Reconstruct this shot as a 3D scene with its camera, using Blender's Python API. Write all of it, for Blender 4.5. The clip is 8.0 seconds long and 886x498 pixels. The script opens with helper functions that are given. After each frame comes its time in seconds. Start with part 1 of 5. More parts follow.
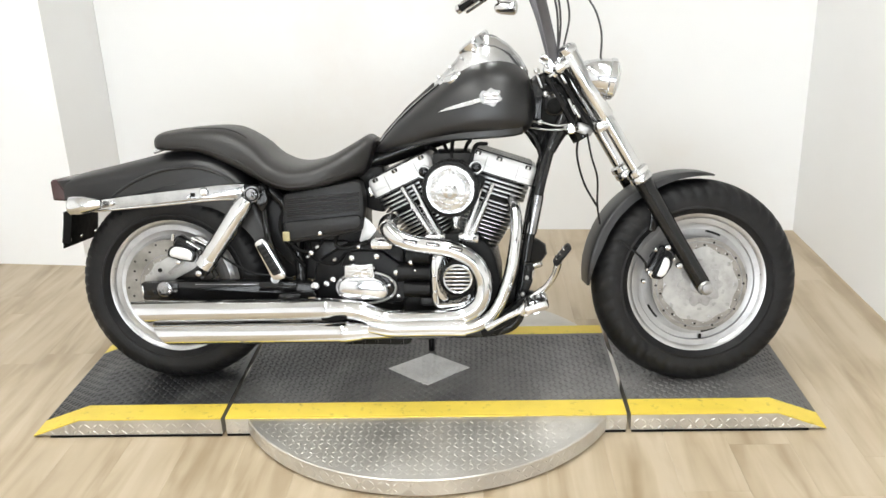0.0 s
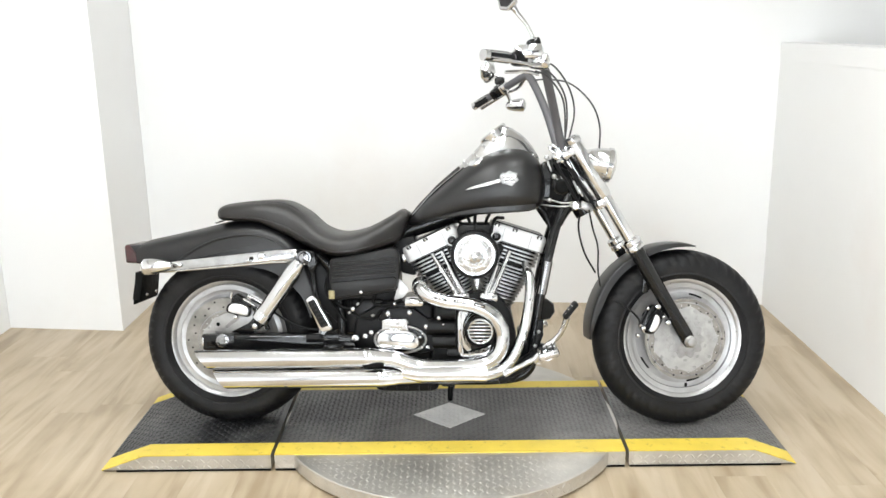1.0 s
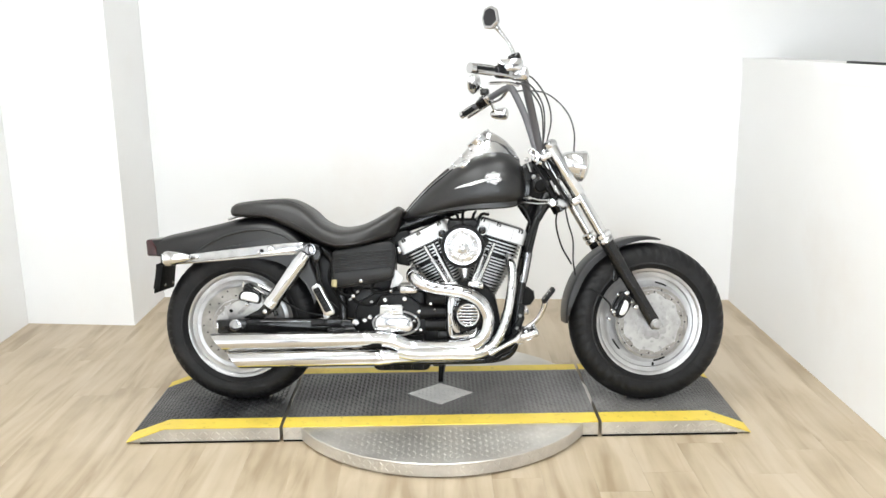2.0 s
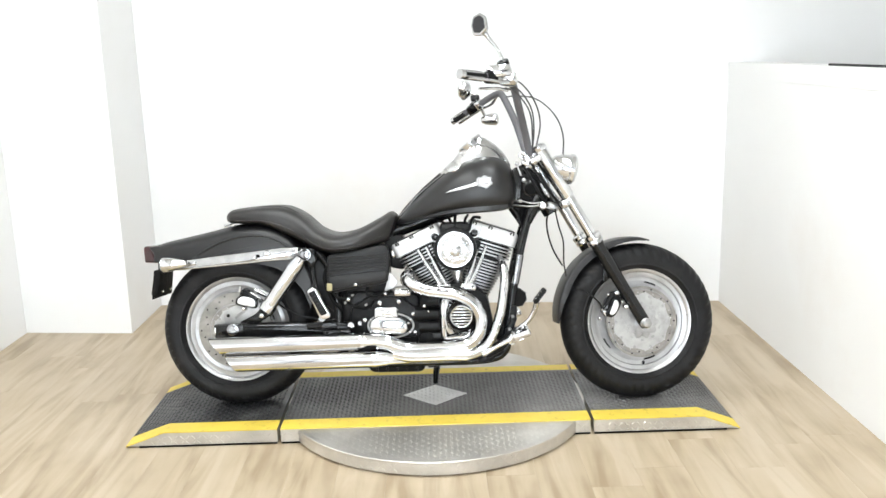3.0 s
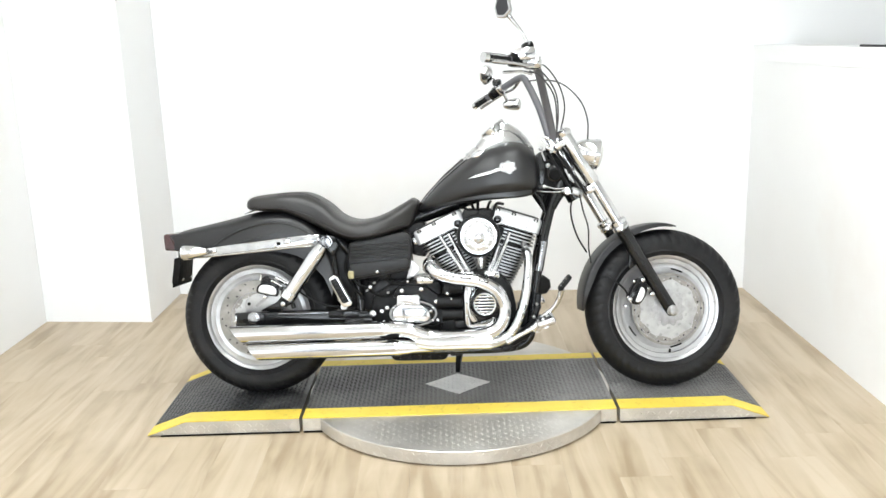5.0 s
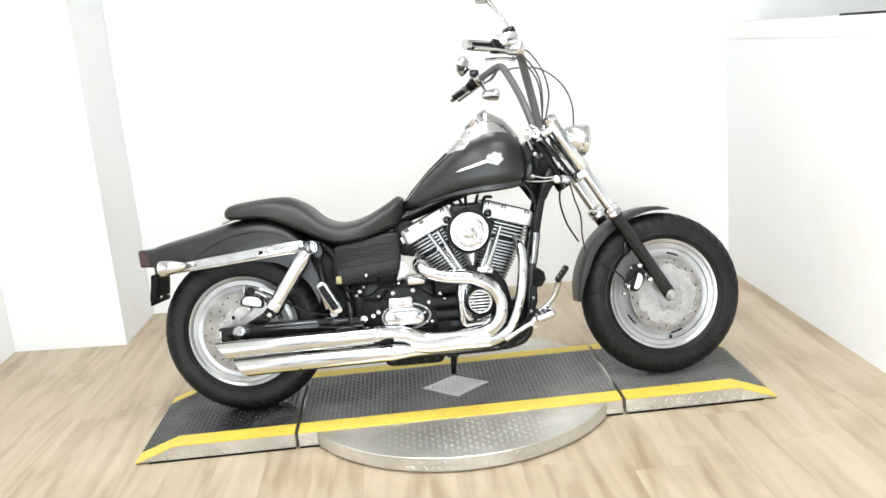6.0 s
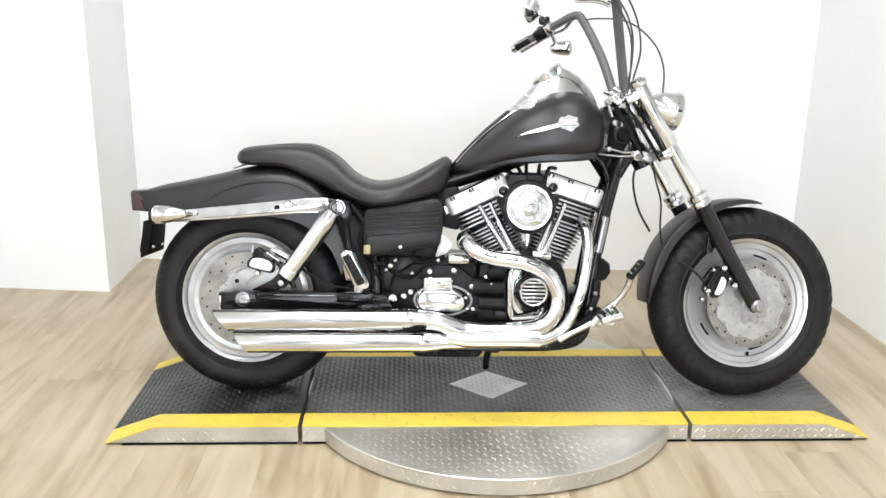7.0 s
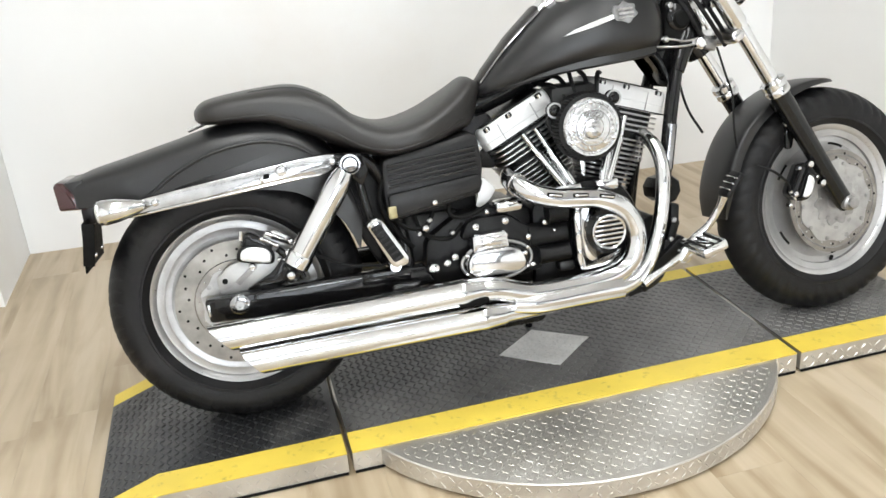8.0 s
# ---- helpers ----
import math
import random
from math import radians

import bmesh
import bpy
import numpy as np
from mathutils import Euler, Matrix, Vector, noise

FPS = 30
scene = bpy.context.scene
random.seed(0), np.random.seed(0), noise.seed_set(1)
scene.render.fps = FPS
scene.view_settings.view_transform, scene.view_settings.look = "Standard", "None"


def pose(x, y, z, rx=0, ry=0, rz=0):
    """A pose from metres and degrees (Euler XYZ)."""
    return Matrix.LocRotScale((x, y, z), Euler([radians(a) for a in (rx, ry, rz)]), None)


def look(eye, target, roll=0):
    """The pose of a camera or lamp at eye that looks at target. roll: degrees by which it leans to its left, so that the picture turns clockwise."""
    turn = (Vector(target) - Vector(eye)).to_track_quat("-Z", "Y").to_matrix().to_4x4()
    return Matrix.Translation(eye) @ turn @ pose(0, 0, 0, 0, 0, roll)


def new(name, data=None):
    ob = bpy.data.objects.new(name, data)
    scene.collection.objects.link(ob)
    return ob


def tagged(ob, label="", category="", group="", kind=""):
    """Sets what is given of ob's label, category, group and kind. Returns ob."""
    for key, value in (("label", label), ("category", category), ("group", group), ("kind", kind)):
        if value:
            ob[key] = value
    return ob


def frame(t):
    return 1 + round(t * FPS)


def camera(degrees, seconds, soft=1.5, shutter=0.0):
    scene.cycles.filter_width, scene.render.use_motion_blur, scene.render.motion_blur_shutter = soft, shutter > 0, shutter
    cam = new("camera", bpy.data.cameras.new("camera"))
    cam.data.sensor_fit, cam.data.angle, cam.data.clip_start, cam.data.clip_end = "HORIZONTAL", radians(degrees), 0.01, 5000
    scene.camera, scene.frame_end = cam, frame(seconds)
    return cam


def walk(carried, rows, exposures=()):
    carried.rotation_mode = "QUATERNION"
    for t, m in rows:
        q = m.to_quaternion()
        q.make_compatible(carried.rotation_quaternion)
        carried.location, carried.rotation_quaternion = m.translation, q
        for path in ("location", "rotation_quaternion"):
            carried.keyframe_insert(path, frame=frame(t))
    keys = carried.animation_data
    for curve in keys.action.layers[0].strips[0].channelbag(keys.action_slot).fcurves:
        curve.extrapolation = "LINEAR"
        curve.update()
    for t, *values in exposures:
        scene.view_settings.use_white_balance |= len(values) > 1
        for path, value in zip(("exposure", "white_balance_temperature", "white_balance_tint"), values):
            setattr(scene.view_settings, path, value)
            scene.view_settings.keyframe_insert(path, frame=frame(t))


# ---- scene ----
cam = camera(53.5, 8.0, soft=1.5)
PATH = [
    (0, (0.187, -2.589, 1.445), (0.096, -0.716, 0.749), -2.09),
    (0.2, (0.185, -2.708, 1.468), (0.142, -0.804, 0.858), 0.31),
    (0.5, (0.165, -2.865, 1.485), (0.109, -0.933, 0.974), 0.01),
    (0.7, (0.103, -2.941, 1.485), (0.055, -1.003, 0.994), -0.39),
    (1, (0.017, -3.051, 1.485), (-0.003, -1.113, 0.990), -0.90),
    (1.2, (0.000, -3.121, 1.488), (0.010, -1.188, 0.973), 0.00),
    (2.5, (0.005, -3.495, 1.483), (0.021, -1.543, 1.049), -1.40),
    (3, (0.008, -3.482, 1.477), (0.031, -1.531, 1.036), -1.50),
    (3.5, (0.006, -3.454, 1.467), (0.023, -1.509, 1.002), -1.81),
    (4, (0.030, -3.439, 1.468), (0.038, -1.502, 0.971), -2.11),
    (4.5, (0.016, -3.452, 1.467), (0.013, -1.510, 0.988), -1.60),
    (5.8, (-0.112, -3.349, 1.428), (-0.115, -1.402, 0.970), -3.21),
    (6, (-0.130, -3.314, 1.416), (-0.055, -1.370, 0.954), -5.02),
    (6.2, (-0.143, -3.251, 1.399), (0.028, -1.321, 0.905), -3.91),
    (6.5, (-0.172, -3.115, 1.369), (0.020, -1.203, 0.817), -2.90),
    (6.8, (-0.235, -2.909, 1.344), (-0.063, -0.981, 0.842), 0.50),
    (7, (-0.290, -2.772, 1.332), (-0.202, -0.850, 0.786), 0.90),
    (7.2, (-0.366, -2.636, 1.323), (-0.272, -0.739, 0.697), -0.71),
    (7.5, (-0.497, -2.445, 1.314), (-0.273, -0.585, 0.612), -1.43),
    (7.8, (-0.651, -2.229, 1.302), (-0.225, -0.425, 0.552), -1.87),
    (8, (-0.748, -2.079, 1.284), (-0.332, -0.275, 0.527), -5.10),
]
EXPOSURES = [(0, 0.27, 6650, 10), (0.5, 0.29, 6610, 10), (1, 0.3, 6550, 10), (2.5, 0.37, 6480, 10), (3.5, 0.46, 6410, 9), (4.5, 0.48, 6410, 9), (6, 0.47, 6430, 9), (7, 0.38, 6480, 9), (8, 0.25, 6550, 10)]
walk(cam, [(t, look(eye, target, roll)) for t, eye, target, roll in PATH], EXPOSURES)

# ---- world ----
world = bpy.data.worlds.new("world")
world.use_nodes = True
world.node_tree.nodes["Background"].inputs[0].default_value = (0.8, 0.85, 0.9, 1)
world.node_tree.nodes["Background"].inputs[1].default_value = 0.05
scene.world = world

LAMP_WATTS, WINDOW_WATTS = 44.0, 112.0
CEILING = 3.2


# ---- materials ----
def mat(name, colour, rough=0.5, metal=0.0, vary=0.15, scale=8.0, bump=0.0, bump_scale=60.0, coat=0.0, fine=0.0, spec=0.5, dirt=None, dirt_scale=6.0, dirt_from=0.52):
    """A surface with variation at two scales: broad stains and fine grain."""
    m = bpy.data.materials.new(name)
    m.use_nodes = True
    n, l = m.node_tree.nodes, m.node_tree.links
    b = n["Principled BSDF"]
    tc = n.new("ShaderNodeTexCoord")
    big = n.new("ShaderNodeTexNoise")
    big.inputs["Scale"].default_value, big.inputs["Detail"].default_value = scale, 6
    small = n.new("ShaderNodeTexNoise")
    small.inputs["Scale"].default_value, small.inputs["Detail"].default_value = bump_scale, 4
    l.new(tc.outputs["Object"], big.inputs["Vector"])
    l.new(tc.outputs["Object"], small.inputs["Vector"])
    ramp = n.new("ShaderNodeMapRange")
    ramp.inputs["From Min"].default_value, ramp.inputs["From Max"].default_value = 0.3, 0.7
    ramp.inputs["To Min"].default_value, ramp.inputs["To Max"].default_value = 1 - vary, 1 + vary
    l.new(big.outputs["Fac"], ramp.inputs["Value"])
    mul = n.new("ShaderNodeMix")
    mul.data_type, mul.blend_type = "RGBA", "MULTIPLY"
    mul.inputs["Factor"].default_value = 1.0
    mul.inputs["A"].default_value = (*colour, 1)
    l.new(ramp.outputs["Result"], mul.inputs["B"])
    last = mul.outputs["Result"]
    if dirt:
        spot = n.new("ShaderNodeTexNoise")
        spot.inputs["Scale"].default_value, spot.inputs["Detail"].default_value, spot.inputs["Roughness"].default_value = dirt_scale, 9, 0.62
        l.new(tc.outputs["Object"], spot.inputs["Vector"])
        cut = n.new("ShaderNodeMapRange")
        cut.inputs["From Min"].default_value, cut.inputs["From Max"].default_value = dirt_from, dirt_from + 0.16
        cut.inputs["To Max"].default_value = dirt[3]
        l.new(spot.outputs["Fac"], cut.inputs["Value"])
        mix = n.new("ShaderNodeMix")
        mix.data_type = "RGBA"
        l.new(cut.outputs["Result"], mix.inputs["Factor"])
        l.new(last, mix.inputs["A"])
        mix.inputs["B"].default_value = (*dirt[:3], 1)
        last = mix.outputs["Result"]
        if metal > 0.3:
            dull = n.new("ShaderNodeMath")
            dull.operation = "MULTIPLY_ADD"
            l.new(cut.outputs["Result"], dull.inputs[0])
            dull.inputs[1].default_value, dull.inputs[2].default_value = -0.8 * metal, metal
            l.new(dull.outputs["Value"], b.inputs["Metallic"])
    l.new(last, b.inputs["Base Color"])
    rr = n.new("ShaderNodeMapRange")
    rr.inputs["To Min"].default_value, rr.inputs["To Max"].default_value = max(0.01, rough * (1 - vary)), min(1, rough * (1 + 1.5 * vary) + fine)
    l.new(small.outputs["Fac"], rr.inputs["Value"])
    l.new(rr.outputs["Result"], b.inputs["Roughness"])
    b.inputs["Metallic"].default_value = metal
    b.inputs["Coat Weight"].default_value = coat
    b.inputs["Coat Roughness"].default_value = 0.08
    b.inputs["Specular IOR Level"].default_value = spec
    if bump:
        bp = n.new("ShaderNodeBump")
        bp.inputs["Strength"].default_value, bp.inputs["Distance"].default_value = bump, 0.002
        l.new(small.outputs["Fac"], bp.inputs["Height"])
        l.new(bp.outputs["Normal"], b.inputs["Normal"])
    return m


CHROME = mat("chrome", (0.66, 0.665, 0.675), 0.1, 1.0, 0.05, 9, 0.04, 13, fine=0.05)
CHROME_DULL = mat("worn_chrome", (0.64, 0.64, 0.645), 0.2, 1.0, 0.14, 26, 0.12, 150)
CAST = mat("cast_aluminium", (0.7, 0.7, 0.7), 0.38, 0.75, 0.08, 10, 0.06, 220)
SATIN_SILVER = mat("silver_engine_paint", (0.53, 0.53, 0.53), 0.42, 0.45, 0.1, 12, 0.1, 300)
RIM = mat("silver_rim", (0.47, 0.47, 0.475), 0.28, 0.78, 0.1, 11, 0.06, 150, dirt=(0.3, 0.29, 0.28, 0.35), dirt_scale=9, dirt_from=0.5)
DISC_STEEL = mat("worn_disc_steel", (0.245, 0.233, 0.215), 0.36, 0.8, 0.25, 22, 0.12, 200)
STEEL = mat("brake_steel", (0.34, 0.337, 0.332), 0.36, 0.85, 0.2, 30, 0.12, 200)
FIN_EDGE = mat("machined_fin", (0.4, 0.4, 0.4), 0.3, 1.0, 0.08, 30, 0.05, 200)
DENIM = mat("satin_black_paint", (0.0065, 0.0065, 0.0072), 0.36, 0.0, 0.2, 6, 0.04, 700, spec=0.54)
GLOSS_BLACK = mat("gloss_black_paint", (0.006, 0.006, 0.0065), 0.14, 0.0, 0.15, 8, 0.05, 90, coat=0.15, spec=0.3)
WRINKLE = mat("wrinkle_black", (0.004, 0.004, 0.0044), 0.28, 0.0, 0.2, 18, 0.3, 600, spec=0.2)
PLASTIC = mat("black_plastic", (0.009, 0.009, 0.0095), 0.4, 0.0, 0.2, 12, 0.15, 500, spec=0.33)
LEATHER = mat("black_vinyl", (0.0075, 0.0064, 0.0058), 0.38, 0.0, 0.25, 7, 0.35, 420, spec=0.62)
RUBBER = mat("tyre_rubber", (0.0072, 0.0072, 0.008), 0.5, 0.0, 0.3, 9, 0.25, 260, spec=0.26, dirt=(0.03, 0.028, 0.027, 0.4), dirt_scale=7, dirt_from=0.52)
SOFT_RUBBER = mat("rubber_grip", (0.0065, 0.0065, 0.007), 0.5, 0.0, 0.2, 20, 0.2, 300, spec=0.22)
WHITE_CAST = mat("polished_cast", (0.8, 0.8, 0.8), 0.28, 0.55, 0.1, 30, 0.1, 200)
RED_LENS = mat("red_lens", (0.03, 0.002, 0.003), 0.12, 0.0, 0.1, 20, coat=0.6)
CLEAR_LENS = mat("clear_lens", (0.62, 0.62, 0.6), 0.08, 0.4, 0.1, 30, coat=0.6)
DARK = mat("dark_recess", (0.004, 0.004, 0.004), 0.7, 0.0, 0.2, 20, spec=0.15)
BAR_GREY = mat("grey_bar_paint", (0.1, 0.098, 0.106), 0.38, 0.1, 0.12, 10, 0.05, 300)
CABLE = mat("cable_sleeve", (0.05, 0.05, 0.052), 0.45, 0.0, 0.2, 20, 0.1, 300)
SMOKED = mat("dark_chrome", (0.3, 0.3, 0.31), 0.1, 1.0, 0.2, 16, 0.1, 60)
EMBLEM = mat("cast_emblem", (0.28, 0.28, 0.285), 0.3, 0.9, 0.35, 70, 0.6, 130)
WALL = mat("white_wall_paint", (0.815, 0.815, 0.81), 0.6, 0.0, 0.02, 1.3, 0.12, 180, dirt=(0.77, 0.735, 0.705, 0.5), dirt_scale=1.1, dirt_from=0.55)
CEIL = mat("ceiling_paint", (0.84, 0.84, 0.83), 0.7, 0.0, 0.02, 2, 0.1, 150)
PALE_WALL = mat("pale_grey_wall_paint", (0.6, 0.6, 0.59), 0.6, 0.0, 0.06, 1.5, 0.1, 150)
FAR_WALL = mat("grey_wall_paint", (0.13, 0.128, 0.125), 0.6, 0.0, 0.06, 1.5, 0.1, 150)
BLACK_DECK = mat("black_deck_coating", (0.021, 0.022, 0.024), 0.29, 0.0, 0.25, 5, 0.25, 160, dirt=(0.19, 0.185, 0.178, 0.4), dirt_scale=2.6, dirt_from=0.47)


def pale_patch(m, centre, reach, colour, most):
    """Blends a paler colour into a surface round a place, broken up by noise."""
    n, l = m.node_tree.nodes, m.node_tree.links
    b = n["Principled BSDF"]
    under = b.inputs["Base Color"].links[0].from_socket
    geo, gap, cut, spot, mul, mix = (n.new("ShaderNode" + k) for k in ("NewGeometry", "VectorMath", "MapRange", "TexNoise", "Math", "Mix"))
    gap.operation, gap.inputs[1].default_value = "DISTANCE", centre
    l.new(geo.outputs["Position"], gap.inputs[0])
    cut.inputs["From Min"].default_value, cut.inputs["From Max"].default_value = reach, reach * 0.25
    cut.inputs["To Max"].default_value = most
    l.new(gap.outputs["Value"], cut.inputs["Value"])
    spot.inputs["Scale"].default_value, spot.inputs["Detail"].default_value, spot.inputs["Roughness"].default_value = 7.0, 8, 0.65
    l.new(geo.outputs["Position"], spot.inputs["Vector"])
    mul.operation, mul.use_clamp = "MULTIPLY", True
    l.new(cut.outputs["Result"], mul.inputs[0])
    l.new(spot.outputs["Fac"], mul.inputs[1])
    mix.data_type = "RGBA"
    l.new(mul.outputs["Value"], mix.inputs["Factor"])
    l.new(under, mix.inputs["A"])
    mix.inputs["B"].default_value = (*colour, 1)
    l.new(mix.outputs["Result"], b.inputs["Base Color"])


pale_patch(BLACK_DECK, (0.5, 0.0, 0.06), 0.75, (0.2, 0.195, 0.19), 0.9)
YELLOW = mat("yellow_safety_paint", (0.7, 0.53, 0.075), 0.5, 0.0, 0.1, 7, 0.2, 240, dirt=(0.1, 0.08, 0.035, 0.65), dirt_scale=38, dirt_from=0.585)
TREAD = mat("aluminium_tread_plate", (0.56, 0.54, 0.505), 0.31, 0.74, 0.18, 6, 0.18, 200, dirt=(0.36, 0.32, 0.27, 0.5), dirt_scale=4.5, dirt_from=0.5)
INLAY = mat("worn_aluminium", (0.8, 0.795, 0.78), 0.5, 0.1, 0.15, 9, 0.35, 160, dirt=(0.42, 0.41, 0.39, 0.3), dirt_scale=75, dirt_from=0.5)
BRASS = mat("tarnished_label", (0.35, 0.3, 0.16), 0.4, 0.3, 0.2, 60)


def plank_material():
    """Pale oak vinyl planks: each with its own tone, with grain along it."""
    m = bpy.data.materials.new("oak_plank")
    m.use_nodes = True
    n, l = m.node_tree.nodes, m.node_tree.links
    b = n["Principled BSDF"]
    tc, info = n.new("ShaderNodeTexCoord"), n.new("ShaderNodeObjectInfo")
    off = n.new("ShaderNodeVectorMath")
    off.operation = "MULTIPLY_ADD"
    l.new(info.outputs["Random"], off.inputs[0])
    off.inputs[1].default_value = (13.0, 29.0, 7.0)
    l.new(tc.outputs["Object"], off.inputs[2])
    mp = n.new("ShaderNodeMapping")
    mp.inputs["Scale"].default_value = (9.0, 1.0, 1.0)
    l.new(off.outputs["Vector"], mp.inputs["Vector"])
    grain = n.new("ShaderNodeTexNoise")
    grain.inputs["Scale"].default_value, grain.inputs["Detail"].default_value, grain.inputs["Distortion"].default_value = 1.5, 3.5, 0.7
    l.new(mp.outputs["Vector"], grain.inputs["Vector"])
    blot = n.new("ShaderNodeTexNoise")
    blot.inputs["Scale"].default_value, blot.inputs["Detail"].default_value = 2.2, 7
    geo = n.new("ShaderNodeNewGeometry")
    l.new(geo.outputs["Position"], blot.inputs["Vector"])
    cr = n.new("ShaderNodeValToRGB")
    e = cr.color_ramp.elements
    e[0].position, e[0].color = 0.3, (0.31, 0.236, 0.15, 1)
    e[1].position, e[1].color = 0.68, (0.49, 0.408, 0.298, 1)
    mid = cr.color_ramp.elements.new(0.48)
    mid.color = (0.415, 0.334, 0.229, 1)
    add = n.new("ShaderNodeMath")
    add.operation = "MULTIPLY_ADD"
    l.new(blot.outputs["Fac"], add.inputs[0])
    add.inputs[1].default_value = 0.55
    soft = n.new("ShaderNodeMath")
    soft.operation = "MULTIPLY_ADD"
    l.new(grain.outputs["Fac"], soft.inputs[0])
    soft.inputs[1].default_value, soft.inputs[2].default_value = 1.0, -0.08
    l.new(soft.outputs["Value"], add.inputs[2])
    sh = n.new("ShaderNodeMath")
    sh.operation = "MULTIPLY_ADD"
    l.new(info.outputs["Random"], sh.inputs[0])
    sh.inputs[1].default_value = 0.014
    l.new(add.outputs["Value"], sh.inputs[2])
    sub = n.new("ShaderNodeMath")
    sub.operation = "SUBTRACT"
    l.new(sh.outputs["Value"], sub.inputs[0])
    sub.inputs[1].default_value = 0.2
    l.new(sub.outputs["Value"], cr.inputs["Fac"])
    l.new(cr.outputs["Color"], b.inputs["Base Color"])
    b.inputs["Roughness"].default_value = 0.38
    bp = n.new("ShaderNodeBump")
    bp.inputs["Strength"].default_value, bp.inputs["Distance"].default_value = 0.15, 0.001
    l.new(grain.outputs["Fac"], bp.inputs["Height"])
    l.new(bp.outputs["Normal"], b.inputs["Normal"])
    return m


OAK = plank_material()
WELL = mat("grey_rim_well", (0.42, 0.42, 0.424), 0.38, 0.7, 0.12, 11, 0.06, 150, dirt=(0.24, 0.23, 0.22, 0.4), dirt_scale=9, dirt_from=0.5)
CENTRE = mat("grey_cast_wheel", (0.34, 0.34, 0.342), 0.36, 0.6, 0.14, 14, 0.1, 180, dirt=(0.16, 0.155, 0.15, 0.5), dirt_scale=9, dirt_from=0.5)
CARRIER = mat("satin_carrier", (0.38, 0.376, 0.368), 0.4, 0.6, 0.16, 26, 0.1, 220, dirt=(0.22, 0.21, 0.2, 0.5), dirt_scale=30, dirt_from=0.56)
FORK_CHROME = mat("brushed_chrome", (0.7, 0.705, 0.71), 0.14, 1.0, 0.1, 14, 0.06, 160)
STRUT_CHROME = mat("pitted_chrome", (0.5, 0.503, 0.51), 0.15, 1.0, 0.16, 30, 0.3, 60)
AIR_CHROME = mat("orange_peel_chrome", (0.62, 0.625, 0.63), 0.16, 1.0, 0.14, 34, 0.6, 75)


def glow(name, colour, strength):
    m = bpy.data.materials.new(name)
    m.use_nodes = True
    n, l = m.node_tree.nodes, m.node_tree.links
    n.remove(n["Principled BSDF"])
    e = n.new("ShaderNodeEmission")
    e.inputs[0].default_value, e.inputs[1].default_value = (*colour, 1), strength
    l.new(e.outputs[0], n["Material Output"].inputs[0])
    return m


# ---- mesh tools ----
def part(name, bm, material, parent=None, label="", sharp=38, m=None):
    """Links a bmesh as one mesh object, smooth but for its sharp edges."""
    bmesh.ops.recalc_face_normals(bm, faces=bm.faces)
    lim = radians(sharp)
    for f in bm.faces:
        f.smooth = True
    for e in bm.edges:
        if len(e.link_faces) != 2 or e.calc_face_angle(0) > lim:
            e.smooth = False
    me = bpy.data.meshes.new(name)
    bm.to_mesh(me)
    bm.free()
    me.materials.append(material)
    ob = new(name, me)
    if m is not None:
        ob.matrix_basis = m
    if parent is not None:
        ob.parent = parent
    if label:
        tagged(ob, label)
    return ob


def rings(bm, loops, caps=True, closed=True, cyclic=False):
    """Skins a row of loops of equal length."""
    vs = [[bm.verts.new(p) for p in loop] for loop in loops]
    n = len(vs[0])
    pairs = list(zip(vs, vs[1:])) + ([(vs[-1], vs[0])] if cyclic else [])
    for a, b in pairs:
        for i in range(n if closed else n - 1):
            j = (i + 1) % n
            bm.faces.new((a[i], a[j], b[j], b[i]))
    if caps and closed and not cyclic:
        bm.faces.new(list(reversed(vs[0])))
        bm.faces.new(vs[-1])
    return bm


def spline(pts, steps=6):
    """Catmull-Rom points through pts."""
    ps = [Vector(p) for p in pts]
    if len(ps) < 3:
        return ps
    ext = [2 * ps[0] - ps[1]] + ps + [2 * ps[-1] - ps[-2]]
    out = []
    for i in range(1, len(ext) - 2):
        a, b, c, d = ext[i - 1:i + 3]
        for s in range(steps):
            t = s / steps
            out.append(0.5 * (2 * b + (c - a) * t + (2 * a - 5 * b + 4 * c - d) * t * t + (3 * b - a - 3 * c + d) * t ** 3))
    return out + [ps[-1]]


def curve1(xs, ys):
    """A smooth function through points, for sections."""
    p = spline([(x, y, 0) for x, y in zip(xs, ys)], 10)
    px, py = [q.x for q in p], [q.y for q in p]
    return lambda x: float(np.interp(x, px, py))


def tube(pts, r, seg=12, steps=6, bm=None, smooth=True, flat=1.0):
    """A round pipe along pts; r one radius or one for each point of the path's start, middle, end."""
    bm = bm or bmesh.new()
    ps = spline(pts, steps) if smooth else [Vector(p) for p in pts]
    n = len(ps)
    rs = [r] * n if isinstance(r, (int, float)) else [float(q) for q in np.interp(np.linspace(0, 1, n), np.linspace(0, 1, len(r)), r)]
    t0 = (ps[1] - ps[0]).normalized()
    up = Vector((0, 1, 0)) if abs(t0.y) < 0.9 else Vector((1, 0, 0))
    side = t0.cross(up).normalized()
    loops = []
    for i, p in enumerate(ps):
        t = (ps[min(i + 1, n - 1)] - ps[max(i - 1, 0)]).normalized()
        side = (side - t * side.dot(t)).normalized()
        oth = t.cross(side)
        loops.append([p + rs[i] * (math.cos(a) * side + flat * math.sin(a) * oth) for a in (2 * math.pi * k / seg for k in range(seg))])
    return rings(bm, loops)


